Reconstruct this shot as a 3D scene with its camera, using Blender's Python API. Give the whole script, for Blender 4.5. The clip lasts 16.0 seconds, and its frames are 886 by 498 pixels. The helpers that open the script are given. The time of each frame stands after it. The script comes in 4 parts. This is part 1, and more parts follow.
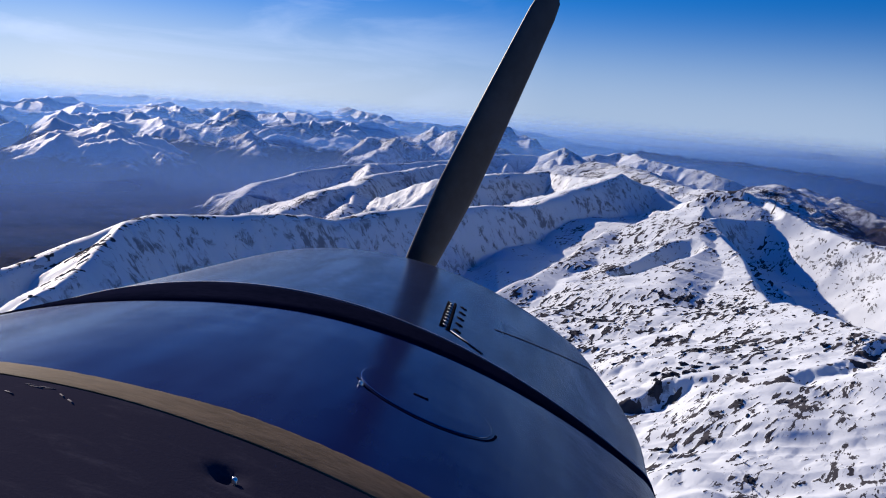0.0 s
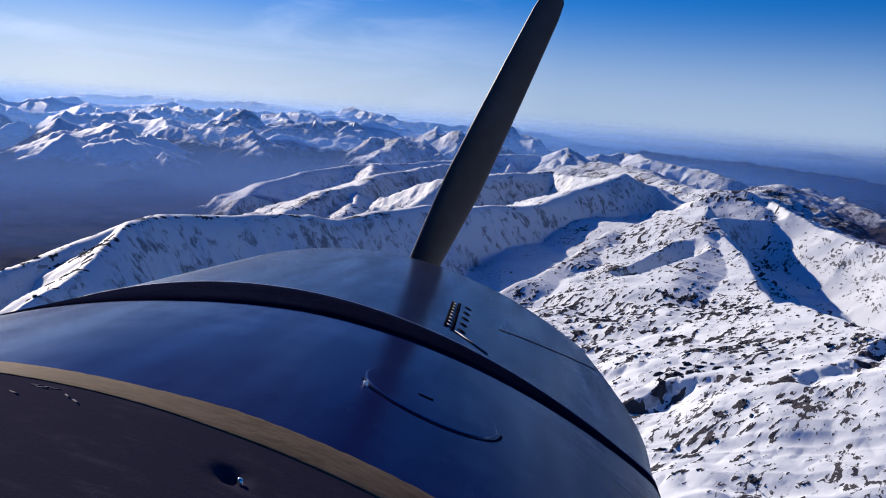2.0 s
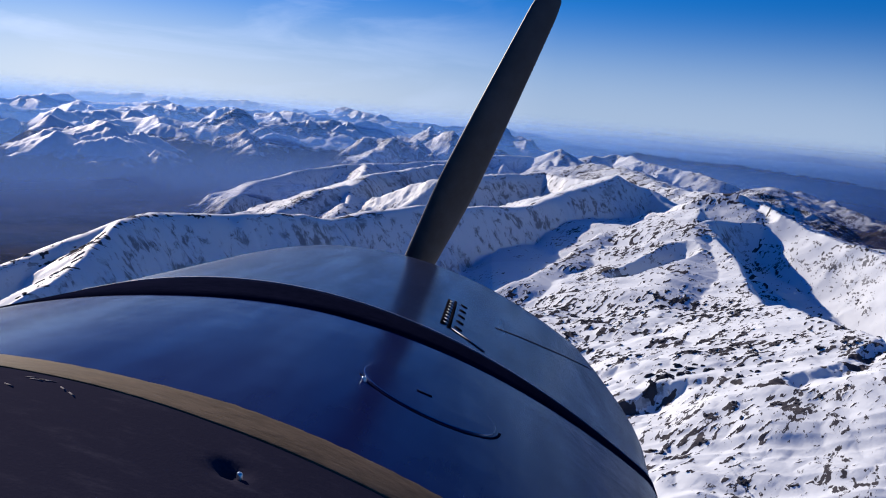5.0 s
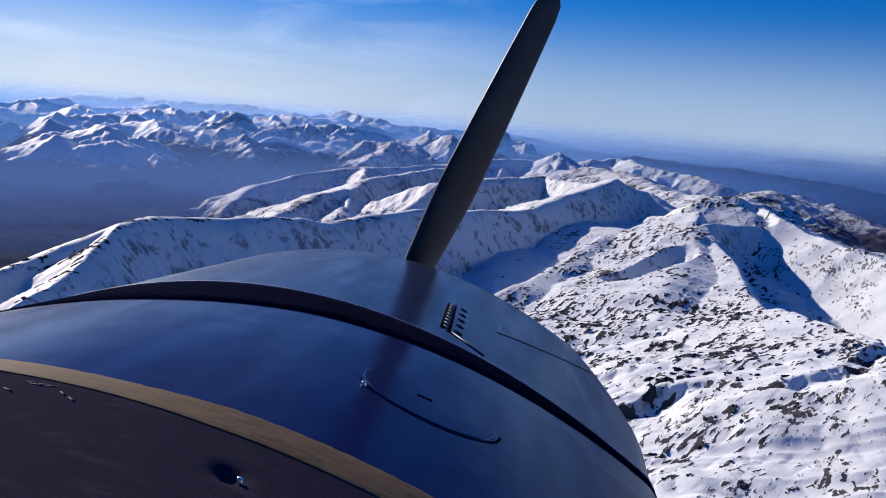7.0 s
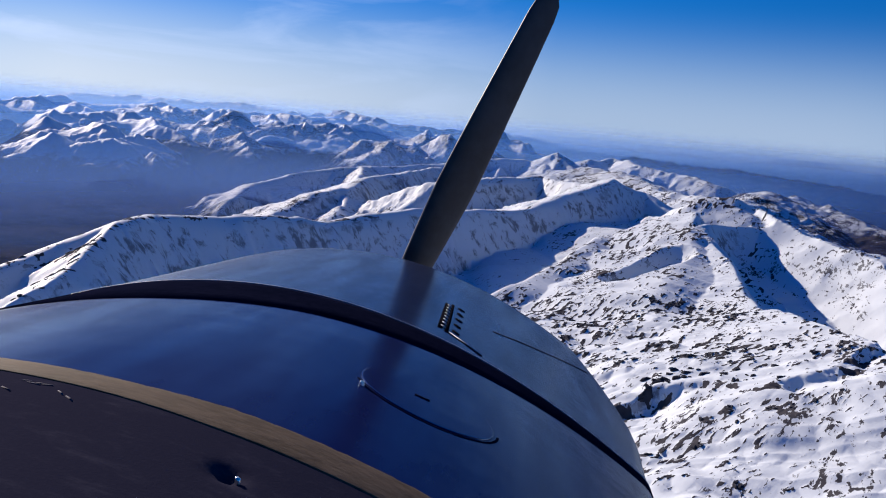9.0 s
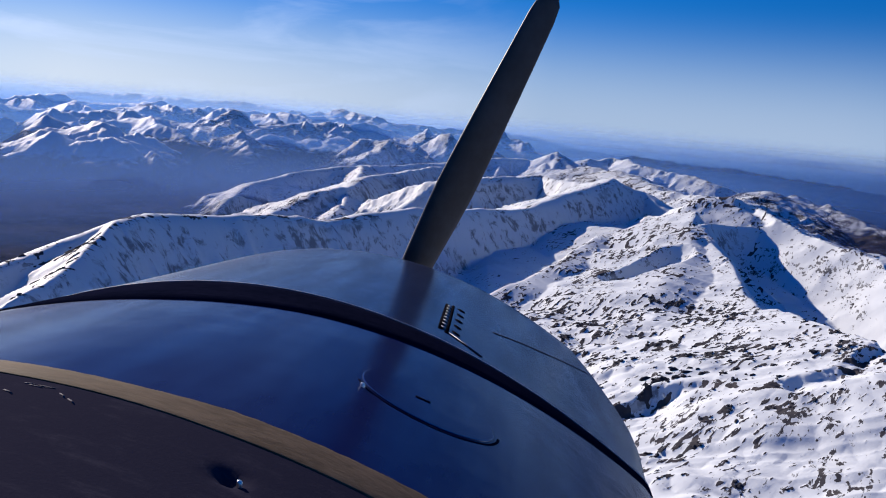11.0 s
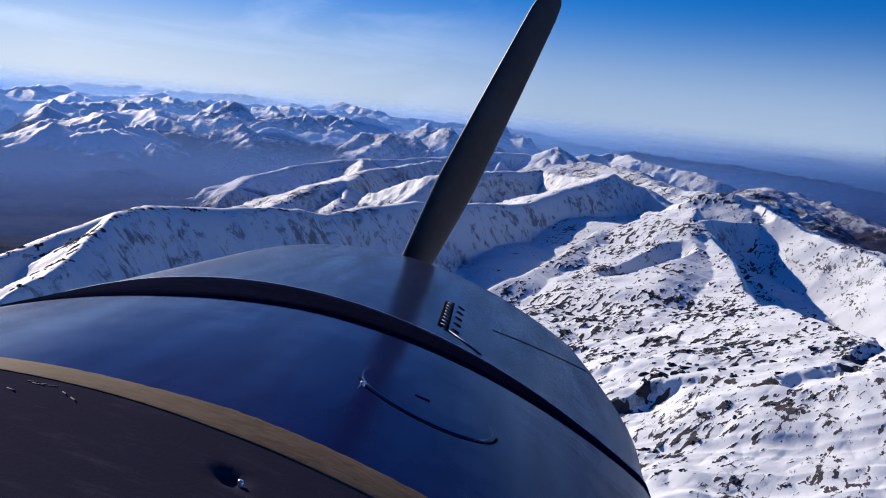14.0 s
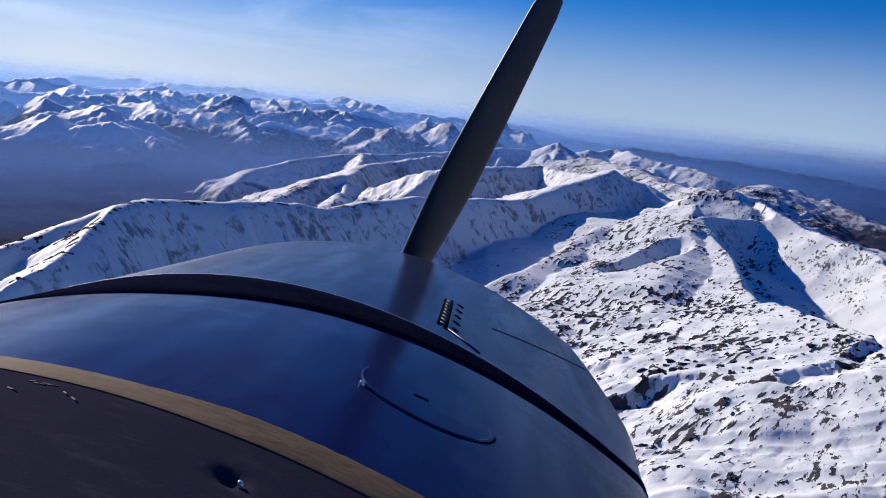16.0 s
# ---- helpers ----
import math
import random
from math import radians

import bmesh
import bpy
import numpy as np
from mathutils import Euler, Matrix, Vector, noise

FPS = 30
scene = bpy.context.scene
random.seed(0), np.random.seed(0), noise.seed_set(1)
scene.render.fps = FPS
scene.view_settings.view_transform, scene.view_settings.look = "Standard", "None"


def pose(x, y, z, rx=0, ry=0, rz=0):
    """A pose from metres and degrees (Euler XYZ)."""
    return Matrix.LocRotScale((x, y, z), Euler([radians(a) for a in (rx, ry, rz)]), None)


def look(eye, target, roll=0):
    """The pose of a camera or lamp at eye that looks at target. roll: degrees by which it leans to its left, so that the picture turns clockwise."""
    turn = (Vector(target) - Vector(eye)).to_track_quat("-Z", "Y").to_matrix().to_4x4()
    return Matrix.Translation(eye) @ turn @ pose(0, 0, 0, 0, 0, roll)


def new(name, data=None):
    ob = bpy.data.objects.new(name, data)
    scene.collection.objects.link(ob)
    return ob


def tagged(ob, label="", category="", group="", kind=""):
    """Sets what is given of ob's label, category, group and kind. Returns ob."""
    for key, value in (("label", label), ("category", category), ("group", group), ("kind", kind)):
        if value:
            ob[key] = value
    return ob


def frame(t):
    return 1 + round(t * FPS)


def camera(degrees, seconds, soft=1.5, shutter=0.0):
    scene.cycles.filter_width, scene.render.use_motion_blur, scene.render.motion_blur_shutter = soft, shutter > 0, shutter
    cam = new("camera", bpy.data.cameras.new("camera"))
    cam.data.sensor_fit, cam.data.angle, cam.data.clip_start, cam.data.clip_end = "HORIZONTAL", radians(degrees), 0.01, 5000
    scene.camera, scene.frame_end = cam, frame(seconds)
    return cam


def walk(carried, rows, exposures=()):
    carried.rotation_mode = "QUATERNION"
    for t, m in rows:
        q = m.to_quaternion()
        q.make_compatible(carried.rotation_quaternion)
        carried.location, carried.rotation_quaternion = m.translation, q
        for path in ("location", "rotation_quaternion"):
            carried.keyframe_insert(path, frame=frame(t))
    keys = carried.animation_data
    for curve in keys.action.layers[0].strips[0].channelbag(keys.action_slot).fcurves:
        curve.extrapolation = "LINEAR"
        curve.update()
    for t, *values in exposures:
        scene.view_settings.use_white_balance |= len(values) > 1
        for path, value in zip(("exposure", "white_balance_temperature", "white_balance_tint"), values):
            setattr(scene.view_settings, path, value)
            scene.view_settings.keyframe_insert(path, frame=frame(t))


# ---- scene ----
EYE = Vector((0, 0, 160))
BASE = look(EYE, (0, 100 * math.cos(radians(10.5)), 160 - 100 * math.sin(radians(10.5))), 4.7)

cam = camera(58.0, 16.0, soft=1.0)
# seconds, small shift of the held camera in metres, small turn in degrees
SWAY = [
    (0, 0.0046, -0.0007, 0.0080, 0.091, 0.212, -0.271),
    (0.5, 0.0066, -0.0001, 0.0094, 0.070, 0.307, -0.269),
    (1, 0.0052, -0.0010, 0.0063, 0.050, 0.466, -0.304),
    (1.5, 0.0035, -0.0010, 0.0062, 0.155, 0.487, -0.321),
    (2, 0.0029, -0.0007, 0.0060, 0.084, 0.445, -0.281),
    (2.5, -0.0000, -0.0012, 0.0032, 0.076, 0.276, -0.110),
    (3, -0.0005, -0.0007, 0.0045, 0.098, 0.019, -0.145),
    (3.5, 0.0015, 0.0001, 0.0071, 0.026, -0.144, -0.081),
    (4, -0.0029, -0.0026, 0.0016, 0.009, -0.047, 0.243),
    (6.5, -0.0040, -0.0061, -0.0008, 0.337, -0.205, -0.081),
    (7, -0.0044, -0.0052, -0.0010, 0.377, -0.150, 0.067),
    (7.5, -0.0074, -0.0064, -0.0042, 0.486, -0.142, 0.091),
    (8, -0.0079, -0.0059, -0.0038, 0.449, -0.307, 0.127),
    (8.5, -0.0065, -0.0052, -0.0022, 0.394, -0.442, 0.131),
    (9, -0.0057, -0.0046, -0.0012, 0.336, -0.363, 0.324),
    (11.5, -0.0069, -0.0012, -0.0001, 0.239, -0.415, 0.425),
    (12, -0.0064, -0.0003, 0.0001, 0.126, -0.379, 0.552),
    (12.5, -0.0065, 0.0004, 0.0015, 0.073, -0.354, 0.573),
    (13, -0.0073, 0.0012, 0.0015, -0.015, -0.390, 0.650),
    (13.5, -0.0066, 0.0023, 0.0028, -0.098, -0.363, 0.733),
    (14, -0.0072, 0.0030, 0.0033, -0.141, -0.393, 0.797),
    (14.5, -0.0081, 0.0043, 0.0034, -0.259, -0.395, 0.937),
    (15, -0.0083, 0.0052, 0.0038, -0.326, -0.419, 0.967),
    (15.5, -0.0079, 0.0069, 0.0047, -0.444, -0.415, 1.041),
    (16, -0.0077, 0.0077, 0.0050, -0.496, -0.436, 1.147),
]
walk(cam, [(t, BASE @ pose(*p)) for t, *p in SWAY], [(0.0, 0.73, 5050, 14), (16.0, 0.73, 5050, 14)])

# ---- sky and sun ----
SUN_AZ, SUN_EL = radians(-43), radians(22.5)   # from +Y, clockwise
world = bpy.data.worlds.new("sky")
scene.world = world
world.use_nodes = True
wn, wl = world.node_tree.nodes, world.node_tree.links
sky = wn.new("ShaderNodeTexSky")
sky.sky_type, sky.sun_disc = "NISHITA", False
sky.sun_elevation, sky.sun_rotation = SUN_EL, SUN_AZ
sky.altitude, sky.air_density, sky.dust_density, sky.ozone_density = 1500, 1.0, 0.15, 2.5
wco = wn.new("ShaderNodeTexCoord")
wmax = wn.new("ShaderNodeVectorMath")
wmax.operation, wmax.inputs[1].default_value = "MAXIMUM", (-2, -2, 0.0)
wl.new(wco.outputs["Generated"], wmax.inputs[0])
wlift = wn.new("ShaderNodeVectorMath")
wlift.operation, wlift.inputs[1].default_value = "ADD", (0, 0, 0.05)
wl.new(wmax.outputs[0], wlift.inputs[0])
wl.new(wlift.outputs[0], sky.inputs[0])
# thin cirrus high in the sky
wmap = wn.new("ShaderNodeMapping")
wmap.inputs["Rotation"].default_value = (0, radians(-24), 0.2)
wmap.inputs["Scale"].default_value = (1.6, 1.0, 7.0)
wl.new(wmax.outputs[0], wmap.inputs[0])
wnoise = wn.new("ShaderNodeTexNoise")
wnoise.inputs["Scale"].default_value, wnoise.inputs["Detail"].default_value = 2.1, 6
wnoise.inputs["Roughness"].default_value, wnoise.inputs["Distortion"].default_value = 0.55, 0.6
wl.new(wmap.outputs[0], wnoise.inputs[0])
wramp = wn.new("ShaderNodeMapRange")
wramp.inputs[1].default_value, wramp.inputs[2].default_value = 0.44, 0.60
wramp.inputs[3].default_value, wramp.inputs[4].default_value = 0.03, 0.58
wl.new(wnoise.outputs[0], wramp.inputs[0])
# the cirrus lies towards the sun
wsep = wn.new("ShaderNodeSeparateXYZ")
wl.new(wmax.outputs[0], wsep.inputs[0])
wside = wn.new("ShaderNodeMapRange")
wside.inputs[1].default_value, wside.inputs[2].default_value = 0.12, -0.42
wl.new(wsep.outputs[0], wside.inputs[0])
wmul = wn.new("ShaderNodeMath")
wmul.operation = "MULTIPLY"
wl.new(wramp.outputs[0], wmul.inputs[0])
wl.new(wside.outputs[0], wmul.inputs[1])
wahead = wn.new("ShaderNodeMapRange")
wahead.inputs[1].default_value, wahead.inputs[2].default_value = 0.35, 0.75
wl.new(wsep.outputs[1], wahead.inputs[0])
wveil = wn.new("ShaderNodeMath")
wveil.operation = "MULTIPLY"
wl.new(wmul.outputs[0], wveil.inputs[0])
wl.new(wahead.outputs[0], wveil.inputs[1])
wmix = wn.new("ShaderNodeMixRGB")
wmix.inputs[2].default_value = (9.6, 9.8, 10.2, 1)
wl.new(wveil.outputs[0], wmix.inputs[0])
# clear winter air: deep blue above, a pale band of haze along the horizon
wtint = wn.new("ShaderNodeMixRGB")
wtint.blend_type, wtint.inputs[0].default_value, wtint.inputs[2].default_value = "MULTIPLY", 1.0, (0.22, 0.45, 0.80, 1)
whigh = wn.new("ShaderNodeMixRGB")
whigh.inputs[1].default_value, whigh.inputs[2].default_value = (0.18, 0.50, 0.76, 1), (0.06, 0.54, 1.06, 1)
wl.new(whigh.outputs[0], wtint.inputs[2])
wrise = wn.new("ShaderNodeMapRange")
wrise.inputs[1].default_value, wrise.inputs[2].default_value = 0.05, 0.45
wl.new(wsep.outputs[2], wrise.inputs[0])
wl.new(wrise.outputs[0], whigh.inputs[0])
wl.new(sky.outputs[0], wtint.inputs[1])
wdeep = wn.new("ShaderNodeMapRange")
wdeep.inputs[1].default_value, wdeep.inputs[2].default_value = 0.20, 0.55
wdeep.inputs[3].default_value, wdeep.inputs[4].default_value = 1.05, 1.2
wl.new(wsep.outputs[2], wdeep.inputs[0])
wscale = wn.new("ShaderNodeVectorMath")
wscale.operation = "SCALE"
wl.new(wtint.outputs[0], wscale.inputs[0])
wl.new(wdeep.outputs[0], wscale.inputs["Scale"])
wband = wn.new("ShaderNodeMapRange")
wband.interpolation_type = "SMOOTHERSTEP"
wband.inputs[1].default_value, wband.inputs[2].default_value = 0.155, -0.03
wband.inputs[3].default_value, wband.inputs[4].default_value = 0.0, 0.95
wl.new(wsep.outputs[2], wband.inputs[0])
wpale = wn.new("ShaderNodeMixRGB")
wpale_col = wn.new("ShaderNodeMixRGB")
wpale_col.inputs[1].default_value, wpale_col.inputs[2].default_value = (6.0, 6.4, 6.5, 1), (10.0, 9.4, 8.0, 1)
wl.new(wside.outputs[0], wpale_col.inputs[0])
wl.new(wpale_col.outputs[0], wpale.inputs[2])
wfront = wn.new("ShaderNodeMapRange")
wfront.inputs[1].default_value, wfront.inputs[2].default_value = 0.45, 0.90
wfront.inputs[3].default_value, wfront.inputs[4].default_value = 0.05, 1.0
wl.new(wsep.outputs[1], wfront.inputs[0])
wboth = wn.new("ShaderNodeMath")
wboth.operation = "MULTIPLY"
wl.new(wband.outputs[0], wboth.inputs[0])
wl.new(wfront.outputs[0], wboth.inputs[1])
wl.new(wboth.outputs[0], wpale.inputs[0])
wl.new(wscale.outputs[0], wpale.inputs[1])
wl.new(wpale.outputs[0], wmix.inputs[1])
wbg = wn["Background"]
wbg.inputs[1].default_value = 0.049
wl.new(wmix.outputs[0], wbg.inputs[0])

sun_lamp = bpy.data.lights.new("sun", "SUN")
sun_lamp.energy, sun_lamp.angle, sun_lamp.color = 5.4, radians(0.53), (1.0, 0.735, 0.455)
sun = new("sun", sun_lamp)
SUN_DIR = Vector((math.sin(SUN_AZ) * math.cos(SUN_EL), math.cos(SUN_AZ) * math.cos(SUN_EL), math.sin(SUN_EL)))
sun.matrix_world = look(SUN_DIR * 1000, (0, 0, 0))

# ---- materials ----
class Nodes:
    """Short ways to build node materials."""
    def __init__(self, name):
        self.mat = bpy.data.materials.new(name)
        self.mat.use_nodes = True
        self.n, self.l = self.mat.node_tree.nodes, self.mat.node_tree.links
        self.bsdf = self.n["Principled BSDF"]
        self.out = self.n["Material Output"]

    def node(self, kind, **sockets):
        nd = self.n.new(kind)
        for key, value in sockets.items():
            self.put(nd, key.replace("_", " "), value)
        return nd

    def put(self, nd, key, value):
        sock = nd.inputs[int(key[1:])] if key[0] == "i" and key[1:].isdigit() else nd.inputs[key]
        if isinstance(value, bpy.types.NodeSocket):
            self.l.new(value, sock)
        else:
            sock.default_value = value

    def noise(self, vec, scale, detail=4, rough=0.55, distort=0.0):
        return self.node("ShaderNodeTexNoise", Vector=vec, Scale=scale, Detail=detail, Roughness=rough, Distortion=distort).outputs[0]

    def ramp(self, value, lo, hi, a=0.0, b=1.0):
        nd = self.node("ShaderNodeMapRange", i0=value, i1=lo, i2=hi, i3=a, i4=b)
        nd.interpolation_type = "SMOOTHSTEP"
        return nd.outputs[0]

    def math(self, op, a, b=0.0):
        nd = self.n.new("ShaderNodeMath")
        nd.operation = op
        self.put(nd, "i0", a)
        self.put(nd, "i1", b)
        return nd.outputs[0]

    def mix(self, fac, a, b):
        nd = self.n.new("ShaderNodeMixRGB")
        self.put(nd, "i0", fac)
        self.put(nd, "i1", a)
        self.put(nd, "i2", b)
        return nd.outputs[0]

    def mapped(self, vec, rot=(0, 0, 0), scale=(1, 1, 1)):
        return self.node("ShaderNodeMapping", Vector=vec, Rotation=rot, Scale=scale).outputs[0]

    def set(self, **sockets):
        for key, value in sockets.items():
            self.put(self.bsdf, key.replace("_", " "), value)

    def bump(self, height, strength, distance):
        nd = self.node("ShaderNodeBump", Height=height, Strength=strength, Distance=distance)
        self.put(self.bsdf, "Normal", nd.outputs[0])


def terrain_material():
    m = Nodes("snow_and_rock")
    pos = m.node("ShaderNodeNewGeometry").outputs["Position"]
    nrm = m.node("ShaderNodeSeparateXYZ", Vector=m.n["Geometry"].outputs["Normal"])
    z = m.node("ShaderNodeSeparateXYZ", Vector=pos).outputs[2]
    crag = m.node("ShaderNodeAttribute")
    crag.attribute_name = "crag"
    crag = crag.outputs["Fac"]
    cover = m.node("ShaderNodeAttribute")
    cover.attribute_name = "bareness"
    cover = cover.outputs["Fac"]
    raised = m.node("ShaderNodeAttribute")
    raised.attribute_name = "snowline"
    z = m.math("SUBTRACT", z, raised.outputs["Fac"])
    outcrop = m.node("ShaderNodeAttribute")
    outcrop.attribute_name = "outcrop"
    outcrop = outcrop.outputs["Fac"]
    streak = m.mapped(m.mapped(pos, (0, 0, radians(-55))), (0, 0, 0), (0.45, 1.1, 0.8))
    n_big = m.noise(pos, 0.018, 4)
    n_mid = m.noise(streak, 0.10, 6, 0.62, 0.4)
    n_fine = m.noise(streak, 0.55, 5, 0.62, 0.3)
    n_wall = m.noise(m.mapped(pos, (0, 0, 0), (1, 1, 0.45)), 0.15, 8, 0.70, 0.4)
    n_far = m.noise(pos, 0.05, 6, 0.65)
    # bare rock: outcrops near by, broken bands farther off, more on crags and steep ground
    band_score = m.math("ADD", m.math("MULTIPLY", n_mid, 0.42), m.math("MULTIPLY", n_fine, 0.58))
    score = m.math("ADD", m.math("MULTIPLY", band_score, m.math("SUBTRACT", 1.0, crag)), m.math("MULTIPLY", n_wall, crag))
    score = m.math("ADD", score, m.math("MULTIPLY", m.math("SUBTRACT", n_big, 0.5), 0.22))
    score = m.math("ADD", score, m.math("MULTIPLY", m.math("SUBTRACT", n_far, 0.5), 0.25))
    score = m.math("ADD", score, m.math("MULTIPLY", crag, 0.075))
    score = m.math("ADD", score, m.math("MULTIPLY", cover, 0.6))
    rock = m.math("MAXIMUM", m.math("MULTIPLY", m.ramp(score, 0.592, 0.615), m.math("SUBTRACT", 1.0, crag)), m.math("MULTIPLY", m.ramp(score, 0.59, 0.71), m.math("MULTIPLY", crag, 0.7)))
    poke = m.ramp(m.math("ADD", outcrop, m.math("MULTIPLY", m.math("SUBTRACT", n_fine, 0.5), 1.5)), 0.50, 0.66)
    rock = m.math("MAXIMUM", rock, poke)
    # snow line: thin below, none in the glens
    line = m.math("SUBTRACT", m.math("ADD", z, m.math("MULTIPLY", m.math("SUBTRACT", n_far, 0.5), 60.0)), m.math("MULTIPLY", cover, 50.0))
    bare = m.ramp(line, 46.0, 34.0)
    rock_col = m.mix(n_fine, (0.024, 0.025, 0.033, 1), (0.080, 0.077, 0.084, 1))
    heath = m.mix(m.ramp(m.math("ADD", m.math("MULTIPLY", n_big, 0.6), m.math("MULTIPLY", n_far, 0.4)), 0.36, 0.66), (0.008, 0.011, 0.018, 1), (0.058, 0.052, 0.056, 1))
    snow_col = m.mix(n_mid, (0.50, 0.555, 0.62, 1), (0.57, 0.61, 0.645, 1))
    dark = m.mix(bare, rock_col, heath)
    fac = m.math("MAXIMUM", rock, bare)
    m.set(Base_Color=m.mix(fac, snow_col, dark), Roughness=m.math("ADD", m.math("MULTIPLY", fac, 0.2), 0.65), Specular_IOR_Level=m.math("MULTIPLY", m.math("SUBTRACT", 1.0, fac), 0.2))
    rel = m.math("ADD", m.math("MULTIPLY", m.noise(streak, 0.35, 8, 0.7), 1.0), m.math("MULTIPLY", fac, 0.25))
    m.bump(rel, 0.14, 1.0)
    return m.mat


def haze_tint_material(top, strength, colour, name):
    """Sheet colour that paints in distance haze, thick in the glens and thinning upwards."""
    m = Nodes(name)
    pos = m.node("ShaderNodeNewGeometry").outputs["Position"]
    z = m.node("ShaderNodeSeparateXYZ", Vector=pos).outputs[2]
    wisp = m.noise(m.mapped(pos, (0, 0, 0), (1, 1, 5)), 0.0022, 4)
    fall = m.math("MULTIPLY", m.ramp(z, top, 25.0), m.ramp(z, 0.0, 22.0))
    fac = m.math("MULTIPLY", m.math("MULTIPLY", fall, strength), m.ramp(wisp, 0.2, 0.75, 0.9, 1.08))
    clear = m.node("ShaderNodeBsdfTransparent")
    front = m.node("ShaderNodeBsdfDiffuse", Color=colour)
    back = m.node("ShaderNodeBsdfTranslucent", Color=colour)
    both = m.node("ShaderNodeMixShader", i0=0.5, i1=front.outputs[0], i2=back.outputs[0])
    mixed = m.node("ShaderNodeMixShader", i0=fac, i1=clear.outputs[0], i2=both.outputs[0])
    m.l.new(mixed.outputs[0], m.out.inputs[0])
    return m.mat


def paint_material(name, a, b, rough, gloss, ior):
    """Old gloss paint: a dull coat under a thin, slightly smeared shine."""
    m = Nodes(name)
    pos = m.node("ShaderNodeTexCoord").outputs["Object"]
    big = m.noise(pos, 3.0, 4)
    fine = m.noise(pos, 160.0, 3)
    smear = m.noise(m.mapped(pos, (0, 0, 0.3), (9, 1.2, 4)), 2.0, 4)
    grime = m.noise(m.mapped(pos, (0, 0, 0.2), (14, 2, 3)), 1.5, 5, 0.65)
    m.set(Base_Color=m.mix(big, a, b), Roughness=0.6, Specular_IOR_Level=0.0)
    wav = m.math("ADD", m.math("MULTIPLY", big, 1.0), m.math("MULTIPLY", fine, 0.006))
    m.bump(wav, 0.25, 0.012)
    normal = m.n["Bump"].outputs[0]
    shine = m.node("ShaderNodeBsdfGlossy", Color=(0.69, 0.82, 1.0, 1), Roughness=m.math("ADD", m.math("MULTIPLY", smear, 0.10), rough), Normal=normal)
    edge = m.node("ShaderNodeFresnel", IOR=ior, Normal=normal).outputs[0]
    fac = m.math("MULTIPLY", m.math("MINIMUM", edge, gloss), m.ramp(grime, 0.3, 0.7, 0.72, 1.15))
    both = m.node("ShaderNodeMixShader", i0=fac, i1=m.bsdf.outputs[0], i2=shine.outputs[0])
    m.l.new(both.outputs[0], m.out.inputs[0])
    return m.mat


def plain_material(name, a, b, rough, scale=60.0, metal=0.0, relief=0.2, stretch=(1, 1, 1), gloss=0.4):
    m = Nodes(name)
    pos = m.mapped(m.node("ShaderNodeTexCoord").outputs["Object"], (0, 0, 0), stretch)
    g = m.noise(pos, scale, 6, 0.6)
    w = m.noise(pos, scale * 0.12, 4)
    both = m.math("MULTIPLY", m.math("ADD", g, w), 0.5)
    m.set(Base_Color=m.mix(m.ramp(both, 0.35, 0.65), a, b), Roughness=m.math("ADD", m.math("MULTIPLY", g, 0.2), rough), Metallic=metal, Specular_IOR_Level=gloss)
    m.bump(g, relief, 0.002)
    return m.mat


def panel_top_material():
    """Black crinkle finish, rubbed grey in places."""
    m = Nodes("black_crinkle_finish")
    pos = m.node("ShaderNodeTexCoord").outputs["Object"]
    g = m.noise(pos, 420.0, 4, 0.6)
    w = m.noise(m.mapped(pos, (0, 0, 0.4), (1, 2.2, 1)), 26.0, 6, 0.7)
    rub = m.math("MAXIMUM", m.ramp(w, 0.50, 0.85, 0.0, 0.7), m.math("MULTIPLY", m.ramp(g, 0.5, 0.75), 0.10))
    m.set(Base_Color=m.mix(rub, (0.021, 0.021, 0.036, 1), (0.050, 0.049, 0.068, 1)), Roughness=0.85, Specular_IOR_Level=0.0)
    m.bump(g, 0.2, 0.001)
    return m.mat


def rock_material():
    m = Nodes("dark_rock")
    pos = m.node("ShaderNodeNewGeometry").outputs["Position"]
    up = m.node("ShaderNodeSeparateXYZ", Vector=m.n["Geometry"].outputs["Normal"]).outputs[2]
    n = m.noise(pos, 1.6, 6, 0.65)
    stone = m.mix(n, (0.012, 0.014, 0.021, 1), (0.050, 0.050, 0.058, 1))
    dust = m.ramp(m.math("ADD", up, m.math("MULTIPLY", n, 0.5)), 1.22, 1.36)
    m.set(Base_Color=m.mix(dust, stone, (0.50, 0.56, 0.66, 1)), Roughness=0.85, Specular_IOR_Level=0.05)
    m.bump(n, 0.6, 0.3)
    return m.mat


SNOW = terrain_material()
ROCK = rock_material()
PAINT_REAR = paint_material("navy_paint", (0.0060, 0.0070, 0.042, 1), (0.0090, 0.0108, 0.062, 1), 0.16, 0.28, 1.17)
PAINT_FRONT = paint_material("slate_blue_paint", (0.0065, 0.0085, 0.030, 1), (0.010, 0.0135, 0.044, 1), 0.20, 0.33, 1.19)
RUBBER = plain_material("black_rubber", (0.003, 0.004, 0.012, 1), (0.006, 0.007, 0.019, 1), 0.9, 90, gloss=0.0)
TAN = plain_material("tan_edging", (0.050, 0.035, 0.018, 1), (0.096, 0.070, 0.044, 1), 0.65, 55, 0.0, 0.3, (1, 3, 3), 0.1)
PANEL = panel_top_material()
SCUFF = plain_material("rubbed_metal", (0.018, 0.018, 0.032, 1), (0.07, 0.07, 0.10, 1), 0.7, 500, gloss=0.2)
